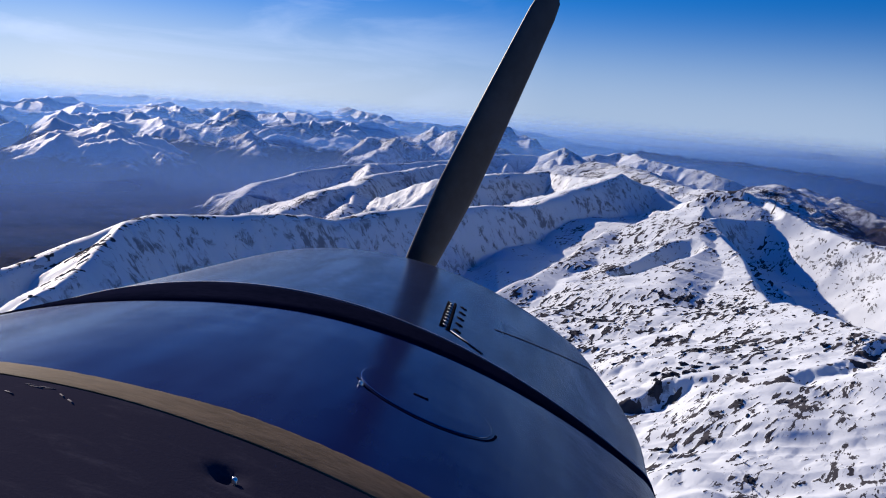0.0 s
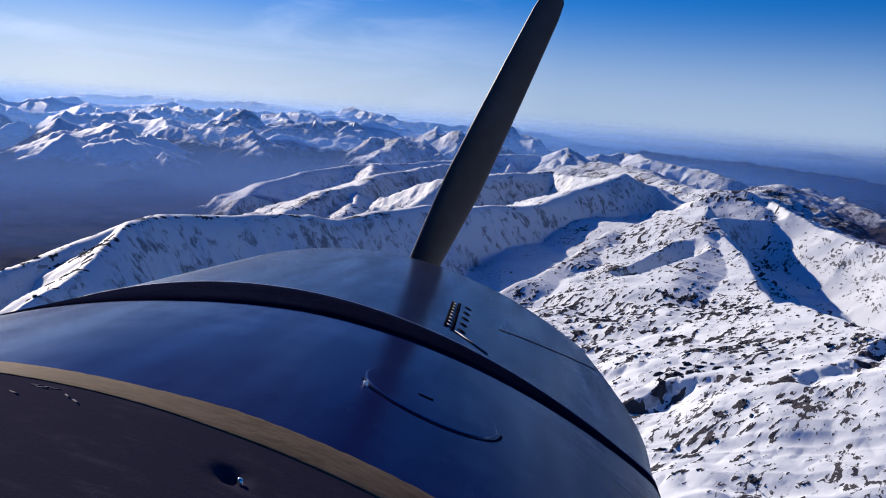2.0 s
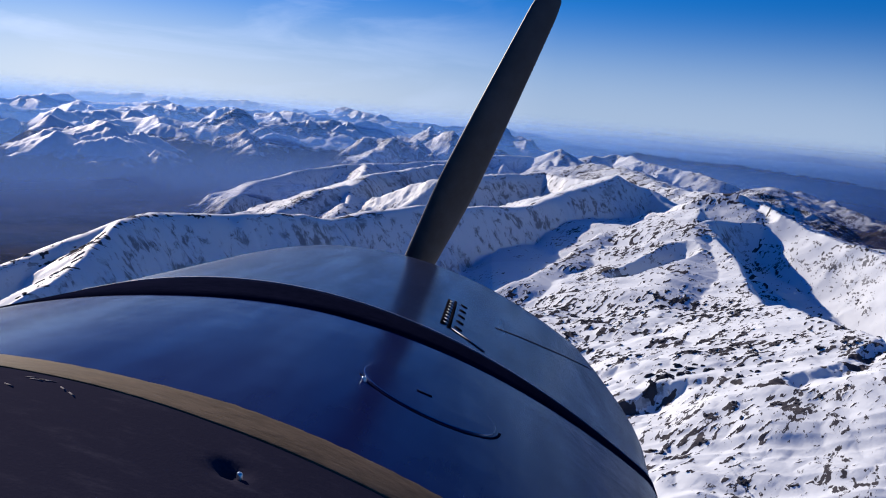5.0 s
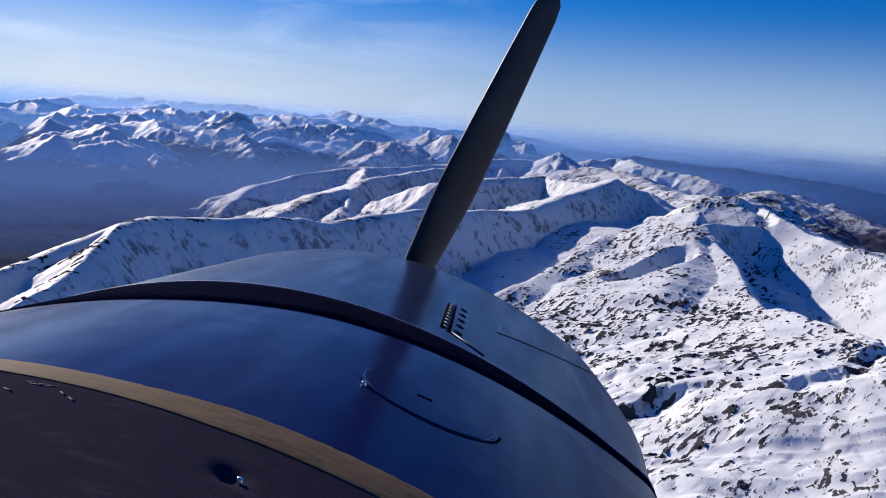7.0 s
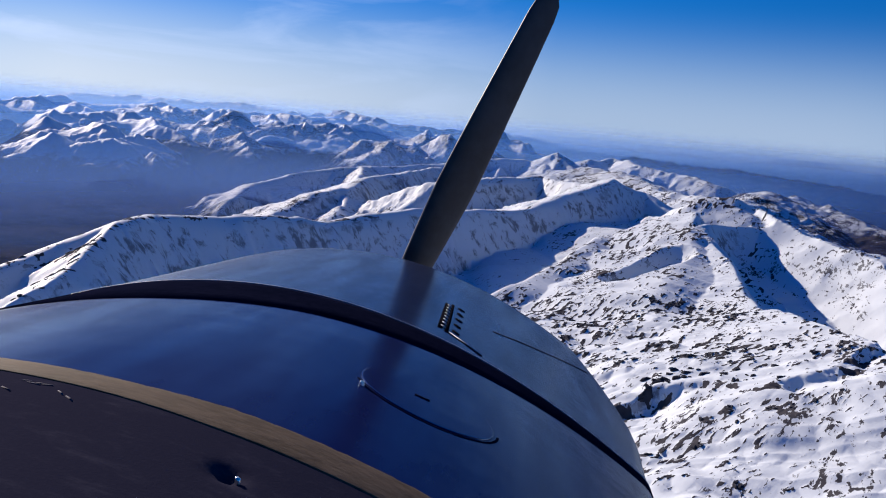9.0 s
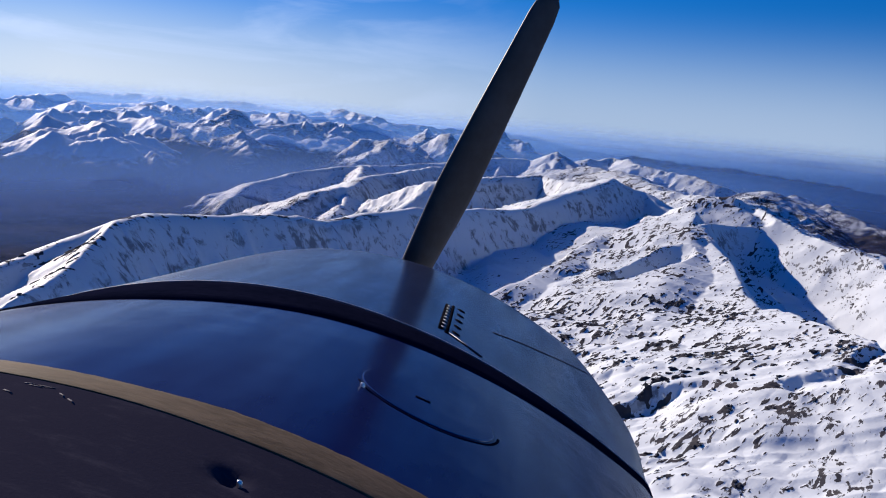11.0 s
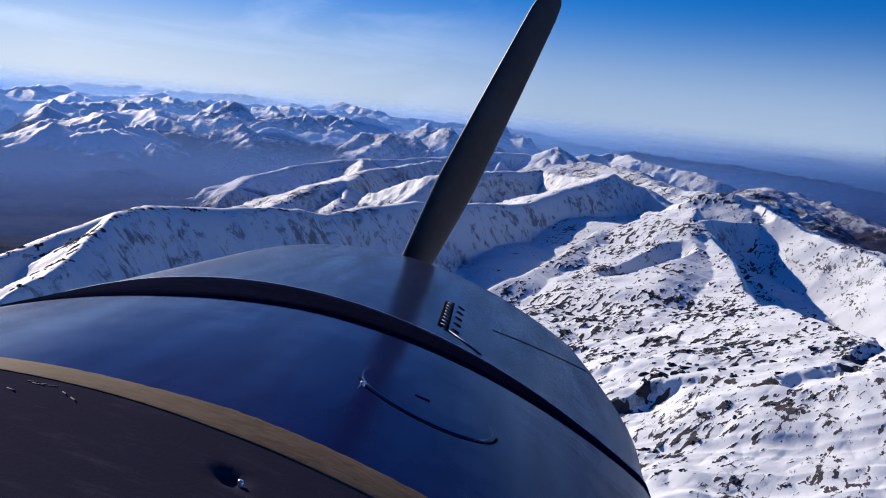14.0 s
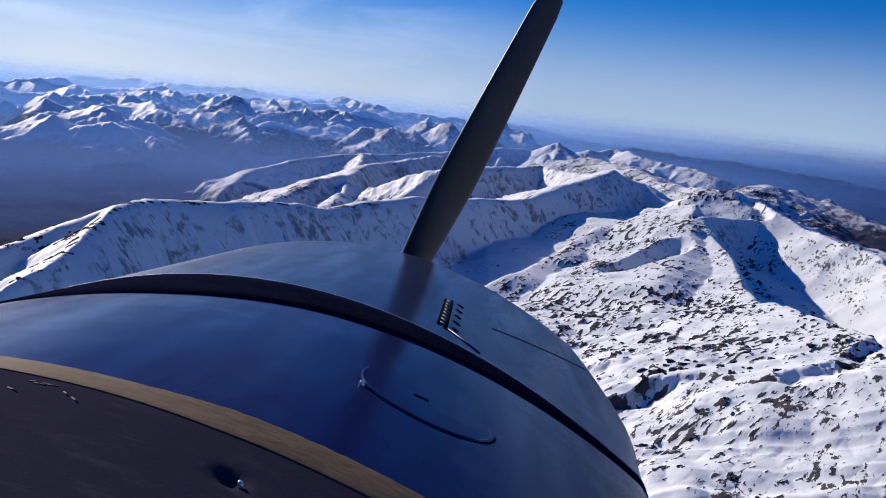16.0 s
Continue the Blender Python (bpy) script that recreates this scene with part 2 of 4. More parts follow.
SEAM = plain_material("seam_sealant", (0.010, 0.014, 0.032, 1), (0.016, 0.021, 0.044, 1), 0.8, 60, gloss=0.05)
DARK = plain_material("black_slot", (0.004, 0.004, 0.006, 1), (0.008, 0.008, 0.011, 1), 0.8, 60, gloss=0.0)
STEEL_DULL = plain_material("worn_metal", (0.10, 0.11, 0.14, 1), (0.22, 0.23, 0.27, 1), 0.45, 70, 0.3)
STEEL = plain_material("bright_steel", (0.60, 0.60, 0.60, 1), (0.75, 0.74, 0.72, 1), 0.18, 60, 1.0)
BLADE = plain_material("dark_blade_paint", (0.012, 0.013, 0.016, 1), (0.028, 0.029, 0.034, 1), 0.4, 30)

# ---- terrain ----
def lattice(ix, iy, seed):
    h = (ix.astype(np.int64) * 374761393 + iy.astype(np.int64) * 668265263 + seed * 974634) & 0xFFFFFFFF
    h = ((h ^ (h >> 13)) * 1274126177) & 0xFFFFFFFF
    return ((h ^ (h >> 16)) & 0xFFFF) / 65535.0


def value_noise(x, y, seed):
    fx, fy = np.floor(x), np.floor(y)
    u, v = x - fx, y - fy
    u, v = u * u * u * (u * (u * 6 - 15) + 10), v * v * v * (v * (v * 6 - 15) + 10)
    a, b = lattice(fx, fy, seed), lattice(fx + 1, fy, seed)
    c, d = lattice(fx, fy + 1, seed), lattice(fx + 1, fy + 1, seed)
    return (a + (b - a) * u) * (1 - v) + (c + (d - c) * u) * v


def fbm(x, y, size, octaves, seed, ridged=False, gain=0.5):
    """Noise from 0 to 1; size: metres across its largest forms."""
    total, amp, norm = np.zeros_like(x), 1.0, 0.0
    ca, sa = math.cos(0.6), math.sin(0.6)
    px, py = x / size, y / size
    for k in range(octaves):
        n = value_noise(px, py, seed + k)
        total += amp * (1 - np.abs(2 * n - 1) if ridged else n)
        norm += amp
        amp *= gain
        px, py = (px * ca - py * sa) * 2.03 + 17.3, (px * sa + py * ca) * 2.03 + 5.1
    return total / norm


def gradient_noise(x, y, seed):
    """Noise from about -0.7 to 0.7 without flat spots."""
    fx, fy = np.floor(x), np.floor(y)
    u, v = x - fx, y - fy

    def corner(i, j):
        a = lattice(fx + i, fy + j, seed) * 6.28318
        return np.cos(a) * (u - i) + np.sin(a) * (v - j)
    su, sv = u * u * u * (u * (u * 6 - 15) + 10), v * v * v * (v * (v * 6 - 15) + 10)
    low = corner(0, 0) * (1 - su) + corner(1, 0) * su
    return low * (1 - sv) + (corner(0, 1) * (1 - su) + corner(1, 1) * su) * sv


def sharp_ridges(x, y, size, octaves, seed, gain=0.5):
    """Weathered mountains: sharp aretes that branch, smoother hollows between them; from 0 to about 1."""
    total, amp, norm, weight = np.zeros_like(x), 1.0, 0.0, 1.0
    ca, sa = math.cos(0.9), math.sin(0.9)
    px, py = x / size, y / size
    for k in range(octaves):
        n = np.clip(1 - 1.7 * np.abs(gradient_noise(px, py, seed + k)), 0, 1) ** 2 * weight
        weight = np.clip(n * 1.7, 0, 1)
        total += amp * n
        norm += amp
        amp *= gain
        px, py = (px * ca - py * sa) * 2.07 + 3.7, (px * sa + py * ca) * 2.07 + 8.1
    return total / norm


CRESTS = []


def crest(name, fall_far, fall_near, roundness, *pts):
    """A crest line of a mountain: its fall on the left and on the right, its roundness, and (x, y, z) along it."""
    CRESTS.append((name, fall_far, fall_near, roundness, pts))


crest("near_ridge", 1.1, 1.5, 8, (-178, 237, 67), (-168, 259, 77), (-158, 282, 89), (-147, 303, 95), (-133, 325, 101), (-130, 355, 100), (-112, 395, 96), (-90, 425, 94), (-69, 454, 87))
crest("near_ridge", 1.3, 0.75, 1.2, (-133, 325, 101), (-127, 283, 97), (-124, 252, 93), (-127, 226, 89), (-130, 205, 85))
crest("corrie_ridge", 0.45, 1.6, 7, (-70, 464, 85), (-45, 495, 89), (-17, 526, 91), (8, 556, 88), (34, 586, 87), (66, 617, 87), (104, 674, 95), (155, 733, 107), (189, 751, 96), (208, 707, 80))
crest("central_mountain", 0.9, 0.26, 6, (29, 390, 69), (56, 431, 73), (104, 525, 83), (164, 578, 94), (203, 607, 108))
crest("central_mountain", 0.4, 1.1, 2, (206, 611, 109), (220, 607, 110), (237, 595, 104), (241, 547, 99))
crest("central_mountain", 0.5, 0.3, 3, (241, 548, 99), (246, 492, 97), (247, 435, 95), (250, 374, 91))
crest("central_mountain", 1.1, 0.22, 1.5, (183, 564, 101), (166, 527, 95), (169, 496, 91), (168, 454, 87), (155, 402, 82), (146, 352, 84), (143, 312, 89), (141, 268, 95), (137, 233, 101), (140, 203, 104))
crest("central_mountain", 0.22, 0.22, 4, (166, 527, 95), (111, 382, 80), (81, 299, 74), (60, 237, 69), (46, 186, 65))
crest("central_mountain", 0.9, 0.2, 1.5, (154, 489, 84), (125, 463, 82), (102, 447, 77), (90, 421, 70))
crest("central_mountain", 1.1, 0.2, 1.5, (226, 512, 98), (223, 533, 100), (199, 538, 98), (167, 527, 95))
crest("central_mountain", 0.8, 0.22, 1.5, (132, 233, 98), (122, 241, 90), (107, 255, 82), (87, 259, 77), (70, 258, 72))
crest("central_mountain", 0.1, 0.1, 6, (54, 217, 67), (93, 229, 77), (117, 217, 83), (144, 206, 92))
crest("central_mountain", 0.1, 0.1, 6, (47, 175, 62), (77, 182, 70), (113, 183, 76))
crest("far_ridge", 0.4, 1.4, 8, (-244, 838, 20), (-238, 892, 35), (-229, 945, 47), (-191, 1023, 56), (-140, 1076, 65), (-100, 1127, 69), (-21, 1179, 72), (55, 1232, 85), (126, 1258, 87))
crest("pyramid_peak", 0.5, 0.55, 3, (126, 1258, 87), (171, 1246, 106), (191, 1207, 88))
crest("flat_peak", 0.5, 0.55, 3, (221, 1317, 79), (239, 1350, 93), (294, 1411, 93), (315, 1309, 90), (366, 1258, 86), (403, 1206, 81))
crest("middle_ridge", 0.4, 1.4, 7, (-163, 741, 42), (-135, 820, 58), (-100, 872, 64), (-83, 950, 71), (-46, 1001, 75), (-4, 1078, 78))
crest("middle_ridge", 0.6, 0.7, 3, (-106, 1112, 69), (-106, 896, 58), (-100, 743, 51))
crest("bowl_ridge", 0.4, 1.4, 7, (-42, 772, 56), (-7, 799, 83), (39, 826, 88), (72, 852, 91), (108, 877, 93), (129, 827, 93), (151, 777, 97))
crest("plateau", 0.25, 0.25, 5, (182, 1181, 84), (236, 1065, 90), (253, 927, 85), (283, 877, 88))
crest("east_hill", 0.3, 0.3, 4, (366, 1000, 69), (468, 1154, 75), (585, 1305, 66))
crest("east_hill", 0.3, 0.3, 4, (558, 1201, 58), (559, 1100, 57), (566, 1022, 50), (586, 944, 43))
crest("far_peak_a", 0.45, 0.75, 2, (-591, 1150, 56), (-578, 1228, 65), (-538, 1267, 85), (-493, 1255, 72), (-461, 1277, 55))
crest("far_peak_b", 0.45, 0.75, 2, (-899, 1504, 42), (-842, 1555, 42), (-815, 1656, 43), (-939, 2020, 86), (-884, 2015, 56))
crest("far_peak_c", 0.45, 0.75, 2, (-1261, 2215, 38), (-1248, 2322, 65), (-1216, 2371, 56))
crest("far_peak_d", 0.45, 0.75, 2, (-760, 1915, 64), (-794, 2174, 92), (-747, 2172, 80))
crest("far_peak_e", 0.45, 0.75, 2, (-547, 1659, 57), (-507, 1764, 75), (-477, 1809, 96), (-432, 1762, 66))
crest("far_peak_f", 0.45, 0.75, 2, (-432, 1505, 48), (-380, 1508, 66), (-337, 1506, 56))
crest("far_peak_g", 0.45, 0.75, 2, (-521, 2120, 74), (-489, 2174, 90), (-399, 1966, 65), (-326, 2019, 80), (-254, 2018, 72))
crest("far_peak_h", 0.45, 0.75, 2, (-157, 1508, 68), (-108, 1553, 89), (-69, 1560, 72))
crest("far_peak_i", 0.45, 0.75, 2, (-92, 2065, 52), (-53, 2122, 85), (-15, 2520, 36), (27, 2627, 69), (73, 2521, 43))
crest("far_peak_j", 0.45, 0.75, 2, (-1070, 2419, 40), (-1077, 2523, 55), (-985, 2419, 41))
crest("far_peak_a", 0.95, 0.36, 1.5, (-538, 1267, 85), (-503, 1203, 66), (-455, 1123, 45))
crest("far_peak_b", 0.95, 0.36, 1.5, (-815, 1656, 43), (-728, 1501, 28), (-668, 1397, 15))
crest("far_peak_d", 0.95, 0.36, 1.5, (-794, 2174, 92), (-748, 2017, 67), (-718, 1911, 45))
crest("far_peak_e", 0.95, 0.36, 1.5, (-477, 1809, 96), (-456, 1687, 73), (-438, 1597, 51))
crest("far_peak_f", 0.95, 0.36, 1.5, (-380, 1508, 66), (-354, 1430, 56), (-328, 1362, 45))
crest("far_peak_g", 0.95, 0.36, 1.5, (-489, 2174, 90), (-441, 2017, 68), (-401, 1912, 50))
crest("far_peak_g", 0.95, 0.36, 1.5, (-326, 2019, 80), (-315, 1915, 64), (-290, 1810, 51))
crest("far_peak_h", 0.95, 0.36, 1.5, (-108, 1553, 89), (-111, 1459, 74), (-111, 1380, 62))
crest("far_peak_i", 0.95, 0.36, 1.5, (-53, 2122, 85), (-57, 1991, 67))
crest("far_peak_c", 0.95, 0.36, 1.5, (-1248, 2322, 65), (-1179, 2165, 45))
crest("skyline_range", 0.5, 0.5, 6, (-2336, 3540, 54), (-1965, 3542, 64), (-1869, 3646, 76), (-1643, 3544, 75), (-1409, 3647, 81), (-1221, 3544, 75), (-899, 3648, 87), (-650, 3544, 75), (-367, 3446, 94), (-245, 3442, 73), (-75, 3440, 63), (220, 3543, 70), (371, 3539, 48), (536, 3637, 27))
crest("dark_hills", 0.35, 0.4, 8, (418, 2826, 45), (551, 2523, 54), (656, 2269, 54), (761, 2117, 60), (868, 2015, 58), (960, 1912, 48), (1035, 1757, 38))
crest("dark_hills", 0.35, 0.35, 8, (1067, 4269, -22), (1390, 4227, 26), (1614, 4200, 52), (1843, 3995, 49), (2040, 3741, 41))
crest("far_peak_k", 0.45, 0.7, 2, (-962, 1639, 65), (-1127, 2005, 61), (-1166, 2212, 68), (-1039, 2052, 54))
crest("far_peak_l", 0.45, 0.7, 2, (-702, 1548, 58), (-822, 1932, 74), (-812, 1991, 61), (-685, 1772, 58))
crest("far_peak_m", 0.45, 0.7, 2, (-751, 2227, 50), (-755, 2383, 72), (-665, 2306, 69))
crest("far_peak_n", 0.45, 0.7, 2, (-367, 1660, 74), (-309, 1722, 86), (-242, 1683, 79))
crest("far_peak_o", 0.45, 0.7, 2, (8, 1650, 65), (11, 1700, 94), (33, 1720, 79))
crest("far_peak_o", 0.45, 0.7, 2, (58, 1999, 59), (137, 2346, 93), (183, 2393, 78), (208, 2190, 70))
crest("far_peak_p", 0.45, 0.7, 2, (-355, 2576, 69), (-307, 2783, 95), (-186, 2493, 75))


# hollows in the central mountain, and the scarp that crosses its foot
BOWL = [(200, 508, 70), (208, 455, 60), (208, 400, 54), (206, 342, 50), (200, 292, 48), (195, 250, 46)]
SCOOP = [(139, 469, 79), (114, 444, 75), (95, 422, 71)]
CORRIE = [(-60, 330, 44), (3, 405, 48), (30, 446, 52), (78, 539, 61), (142, 591, 76)]
SUMMIT_STEP = [(211, 581, 103), (223, 561, 101), (234, 548, 98)]
SCARP = [(34, 202), (46, 212), (57, 217), (68, 221), (81, 224), (89, 212), (99, 212), (113, 219), (129, 232), (145, 246), (165, 258)]


def crest_height(x, y, fall_l, fall_r, soft, pts, rough, k, ground):
    best = ground - 1.0
    along = 0.0
    for (ax, ay, az), (bx, by, bz) in zip(pts, pts[1:]):
        dx, dy = bx - ax, by - ay
        length = math.hypot(dx, dy)
        t = ((x - ax) * dx + (y - ay) * dy) / length ** 2
        tc = np.clip(t, 0, 1)
        d = np.hypot(x - ax - tc * dx, y - ay - tc * dy)
        top = az + (bz - az) * tc
        on = np.nonzero(top - 0.36 * min(fall_l, fall_r) * d > best)[0]   # the rest lies too far off
        if len(on) == 0:
            along += length
            continue
        t, d = t[on], d[on]
        high = math.hypot(ax, ay)
        top = top[on] + (fbm(along + np.clip(t, 0, 1) * length, np.full(len(on), 3.7 * k), 22 + 0.025 * high, 4, 301) - 0.5) * (1.5 + 0.011 * high) * (0.35 if soft > 6.5 else 1.0)
        side = (dx * (y[on] - ay) - dy * (x[on] - ax)) / (length * np.maximum(d, 1e-6))   # 1: left of the crest, -1: right
        fall = fall_r + (fall_l - fall_r) * np.clip(side * 0.7 + 0.5, 0, 1)
        # ribs and gullies that run down from the crest
        reach = 1 + 0.0012 * math.hypot(ax, ay)
        ribs = fbm((along + t * length) + 0.15 * d, d * 0.22 + side * 40, 13 * reach, 3, 101 + k, True)
        drop = fall * rough[on] * (np.sqrt(d * d + soft * soft) - soft) * (1 + np.clip(fall, 0.2, 1) * np.where(fall > 1.05, 0.4, 0.75) * (0.62 - ribs))
        drop = np.where(drop > 45, 45 + (drop - 45) * 0.6, drop)
        best[on] = np.maximum(best[on], top - drop)
        along += length
    return best


def hollow(h, x, y, pts, half, wall_l, wall_r):
    """Cuts a hollow with a floor along pts and walls of the given slopes, left and right of its course."""
    floor = np.full_like(x, 1e6)
    for (ax, ay, az), (bx, by, bz) in zip(pts, pts[1:]):
        dx, dy = bx - ax, by - ay
        t = np.clip(((x - ax) * dx + (y - ay) * dy) / (dx * dx + dy * dy), 0, 1)
        d = np.hypot(x - ax - t * dx, y - ay - t * dy)
        side = (dx * (y - ay) - dy * (x - ax)) / (math.hypot(dx, dy) * np.maximum(d, 1e-6))
        wall = wall_r + (wall_l - wall_r) * np.clip(side * 0.8 + 0.5, 0, 1)
        floor = np.minimum(floor, az + (bz - az) * t + wall * np.maximum(0, d - half) + 0.002 * d * d * np.clip(wall, 0, 1))
    return np.minimum(h, floor)


def scarp(x, y):
    """How far the ground drops below the scarp, and how much of the drop is bare cliff."""
    best, side, along, run = np.full_like(x, 1e6), np.zeros_like(x), np.zeros_like(x), 0.0
    for (ax, ay), (bx, by) in zip(SCARP, SCARP[1:]):
        dx, dy = bx - ax, by - ay
        length = math.hypot(dx, dy)
        t = np.clip(((x - ax) * dx + (y - ay) * dy) / length ** 2, 0, 1)
        d = np.hypot(x - ax - t * dx, y - ay - t * dy)
        won = d < best
        best, along = np.where(won, d, best), np.where(won, run + t * length, along)
        side = np.where(won, np.sign((x - ax) * dy - (y - ay) * dx), side)
        run += length
    s = best * side + (fbm(x, y, 13, 4, 141) - 0.5) * 13
    ends = np.clip(along / 7, 0, 1) * np.clip((run - along) / 15, 0, 1)
    broken = np.clip(fbm(x, y, 22, 3, 147) * 2.6 - 0.45, 0.2, 1.0)
    step = np.clip(s / 5.0, 0, 1)
    step = step * step * (3 - 2 * step)
    fade = np.exp(-np.maximum(s - 4, 0) / 28)
    cliff = np.clip(1.3 - np.abs(s - 2.6) / 3.4, 0, 1) * ends * np.clip(fbm(x, y, 4.5, 4, 149) * 5.0 - 2.1, 0, 1)
    return 3.6 * step * fade * ends * broken, cliff


STRIKE = radians(55)   # the rock beds run this way, from +X


def outcrops(x, y):
    """Rock that stands out of the snow: 0 under the snow, 1 on top of an outcrop."""
    def beds(turn, size, stretch, octaves, seed):
        u, v = x * math.cos(turn) + y * math.sin(turn), -x * math.sin(turn) + y * math.cos(turn)
        return fbm(u * stretch, v, size, octaves, seed)
    w = np.clip((np.hypot(x, y) - 215) / 110, 0, 1)   # low on the slope the beds are thinner and lie flatter
    n = beds(radians(33), 0.9, 0.28, 3, 211) * (1 - w) + beds(STRIKE, 1.4, 0.36, 3, 201) * w
    n += 0.52 * (fbm(x, y, 30, 4, 71) - 0.5) + 0.22 * (beds(STRIKE, 11, 0.4, 2, 76) - 0.5)
    return np.clip((n - 0.63 + 0.008 * w) / 0.09, 0, 1)


def terrain_heights(x, y):
    far = np.hypot(x, y)
    bend = 4 + 0.009 * far
    wx = x + (fbm(x, y, 46, 4, 11) - 0.5) * bend
    wy = y + (fbm(x, y, 46, 4, 23) - 0.5) * bend
    rough = 0.70 + 0.6 * fbm(x, y, 70, 5, 31, True)
    base = 1 + 3 * fbm(x, y, 420, 5, 41) * fbm(x, y, 150, 4, 45, True)
    best, owner, drifted = base, np.zeros(len(x), dtype=np.int32), np.zeros(len(x))
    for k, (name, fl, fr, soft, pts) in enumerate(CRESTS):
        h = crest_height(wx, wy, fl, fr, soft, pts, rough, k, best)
        if name == "central_mountain":
            h = h - 0.6 * np.maximum(0, -60 - wx)   # it does not reach over the western ridge
            full = h
            h = hollow(h, wx, wy, BOWL, 15, 0.5, 1.5)
            h = hollow(h, wx, wy, SCOOP, 3, 0.7, 0.9)
            h = hollow(h, wx, wy, CORRIE, 5, -0.02, 0.85)
            h = hollow(h, wx, wy, SUMMIT_STEP, 1, 0.9, 0.12)
            drifted = np.where(h > best, np.clip((full - h) / 3, 0, 1), drifted)   # snow lies deep in the hollows
        if name in ("near_ridge", "corrie_ridge"):
            h = hollow(h, wx, wy, CORRIE, 5, 0.9, 0.9)
        won = h > best
        best = np.where(won, h, best)
        owner[won] = NAMES.index(name)
    # the crowded peaks of the western ranges
    on = np.nonzero((far > 1250) & (far < 3000) & (x < 0.05 * y))[0]
    fx, fy, fr = x[on], y[on], far[on]
    fade = np.clip((fr - 1250) / 350, 0, 1) * np.clip((3000 - fr) / 300, 0, 1) * np.clip((0.05 * fy - fx) / 260, 0, 1)
    h = fade * (4 + np.interp(fr, (1250, 1700, 2300, 3000), (55, 84, 98, 100)) * sharp_ridges(fx, fy, 380, 6, 401, 0.42))
    won = on[h > best[on]]
    best[on] = np.maximum(best[on], h)
    owner[won] = NAMES.index("far_range")
    swell = (fbm(x, y, 38, 3, 53) - 0.5) * 1.6
    swell *= 1 + far / 900
    drop, cliff = scarp(x, y)
    best = best - drop
    rock = np.where(far < 800, outcrops(x, y), 0) * ROCKY[owner] * (1 - 0.9 * drifted)
    crags = sharp_ridges(x, y, 40, 4, 57, 0.45) - 0.35
    detail = swell + crags * CRAGGY[owner] * (1 + far / 900) + rock * (0.06 + 0.28 * fbm(x, y, 5, 2, 61)) * np.clip(far / 350, 0.4, 1) + cliff * (fbm(x, y, 2.6, 2, 63, True) - 0.5) * 1.0
    detail += np.clip((far - 550) / 250, 0, 1) * (sharp_ridges(x, y, 17, 3, 97, 0.5) - 0.35) * 1.3
    best = np.where(best < 30, 30 * (np.maximum(best, 0) / 30) ** 2, best)   # flat valley floors
    hilly = RUGGED[owner] * np.clip((far - 700) / 600, 0, 1) * np.clip((best - 15) / 35, 0, 1.1)
    best = best + hilly * (sharp_ridges(x, y, 150, 5, 83, 0.42) - 0.38) * 22
    return best + detail * np.clip((best - 8) / 40, 0.15, 1), owner, rock, cliff * 1.3


def with_spurs(crests):
    """Lets side spurs fall from the crests of the distant mountains."""
    rng = random.Random(12)
    out = []
    for name, fl, fr, soft, pts in crests:
        out.append((name, fl, fr, soft, pts))
        if not name.startswith(("far_peak", "skyline", "pyramid", "flat_peak", "far_ridge")):
            continue
        for (ax, ay, az), (bx, by, bz) in zip(pts, pts[1:]):
            n = max(1, round(math.hypot(bx - ax, by - ay) / 140))
            for q in range(n):
                t = (q + rng.uniform(0.2, 0.8)) / n
                x, y, z = ax + (bx - ax) * t, ay + (by - ay) * t, az + (bz - az) * t - 3
                for sign in (-1, 1):
                    a = math.atan2(by - ay, bx - ax) + sign * rng.uniform(1.1, 1.9)
                    reach, line = rng.uniform(60, 150), [(x, y, z)]
                    for step in (0.45, 1.0):
                        a += rng.uniform(-0.3, 0.3)
                        line.append((x + math.cos(a) * reach * step, y + math.sin(a) * reach * step, z - reach * step * rng.uniform(0.22, 0.38)))
                    out.append((name, 0.62, 0.62, 2.5, line))
    return out


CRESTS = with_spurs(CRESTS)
NAMES = ["ground", "far_range"]
for c in CRESTS:
    if c[0] not in NAMES:
        NAMES.append(c[0])
CALM = {"near_ridge": 0.8, "corrie_ridge": 0.3, "bowl_ridge": 0.7}
CRAGGY = np.array([0.9 * CALM.get(n, 1.0) for n in NAMES])
ROCKY = np.array([{"near_ridge": 0.9, "corrie_ridge": 0.0}.get(n, 1.0) for n in NAMES])
RUGGED = np.array([1.0 if n.startswith("far_peak") else 0.0 if n == "far_range" else 0.25 for n in NAMES])


def apart(face_owner, k, wide, loose):
    """Leaves to mountain k only its largest connected piece."""
    todo, pieces = set(np.nonzero(face_owner == k)[0].tolist()), []
    while todo:
        stack, piece = [todo.pop()], []
        while stack:
            f = stack.pop()
            piece.append(f)
            for g in (f - 1, f + 1, f - wide, f + wide):
                if g in todo:
                    todo.remove(g)
                    stack.append(g)
        pieces.append(piece)
    pieces.sort(key=len)
    for piece in pieces[:-1]:
        face_owner[piece] = loose[piece]


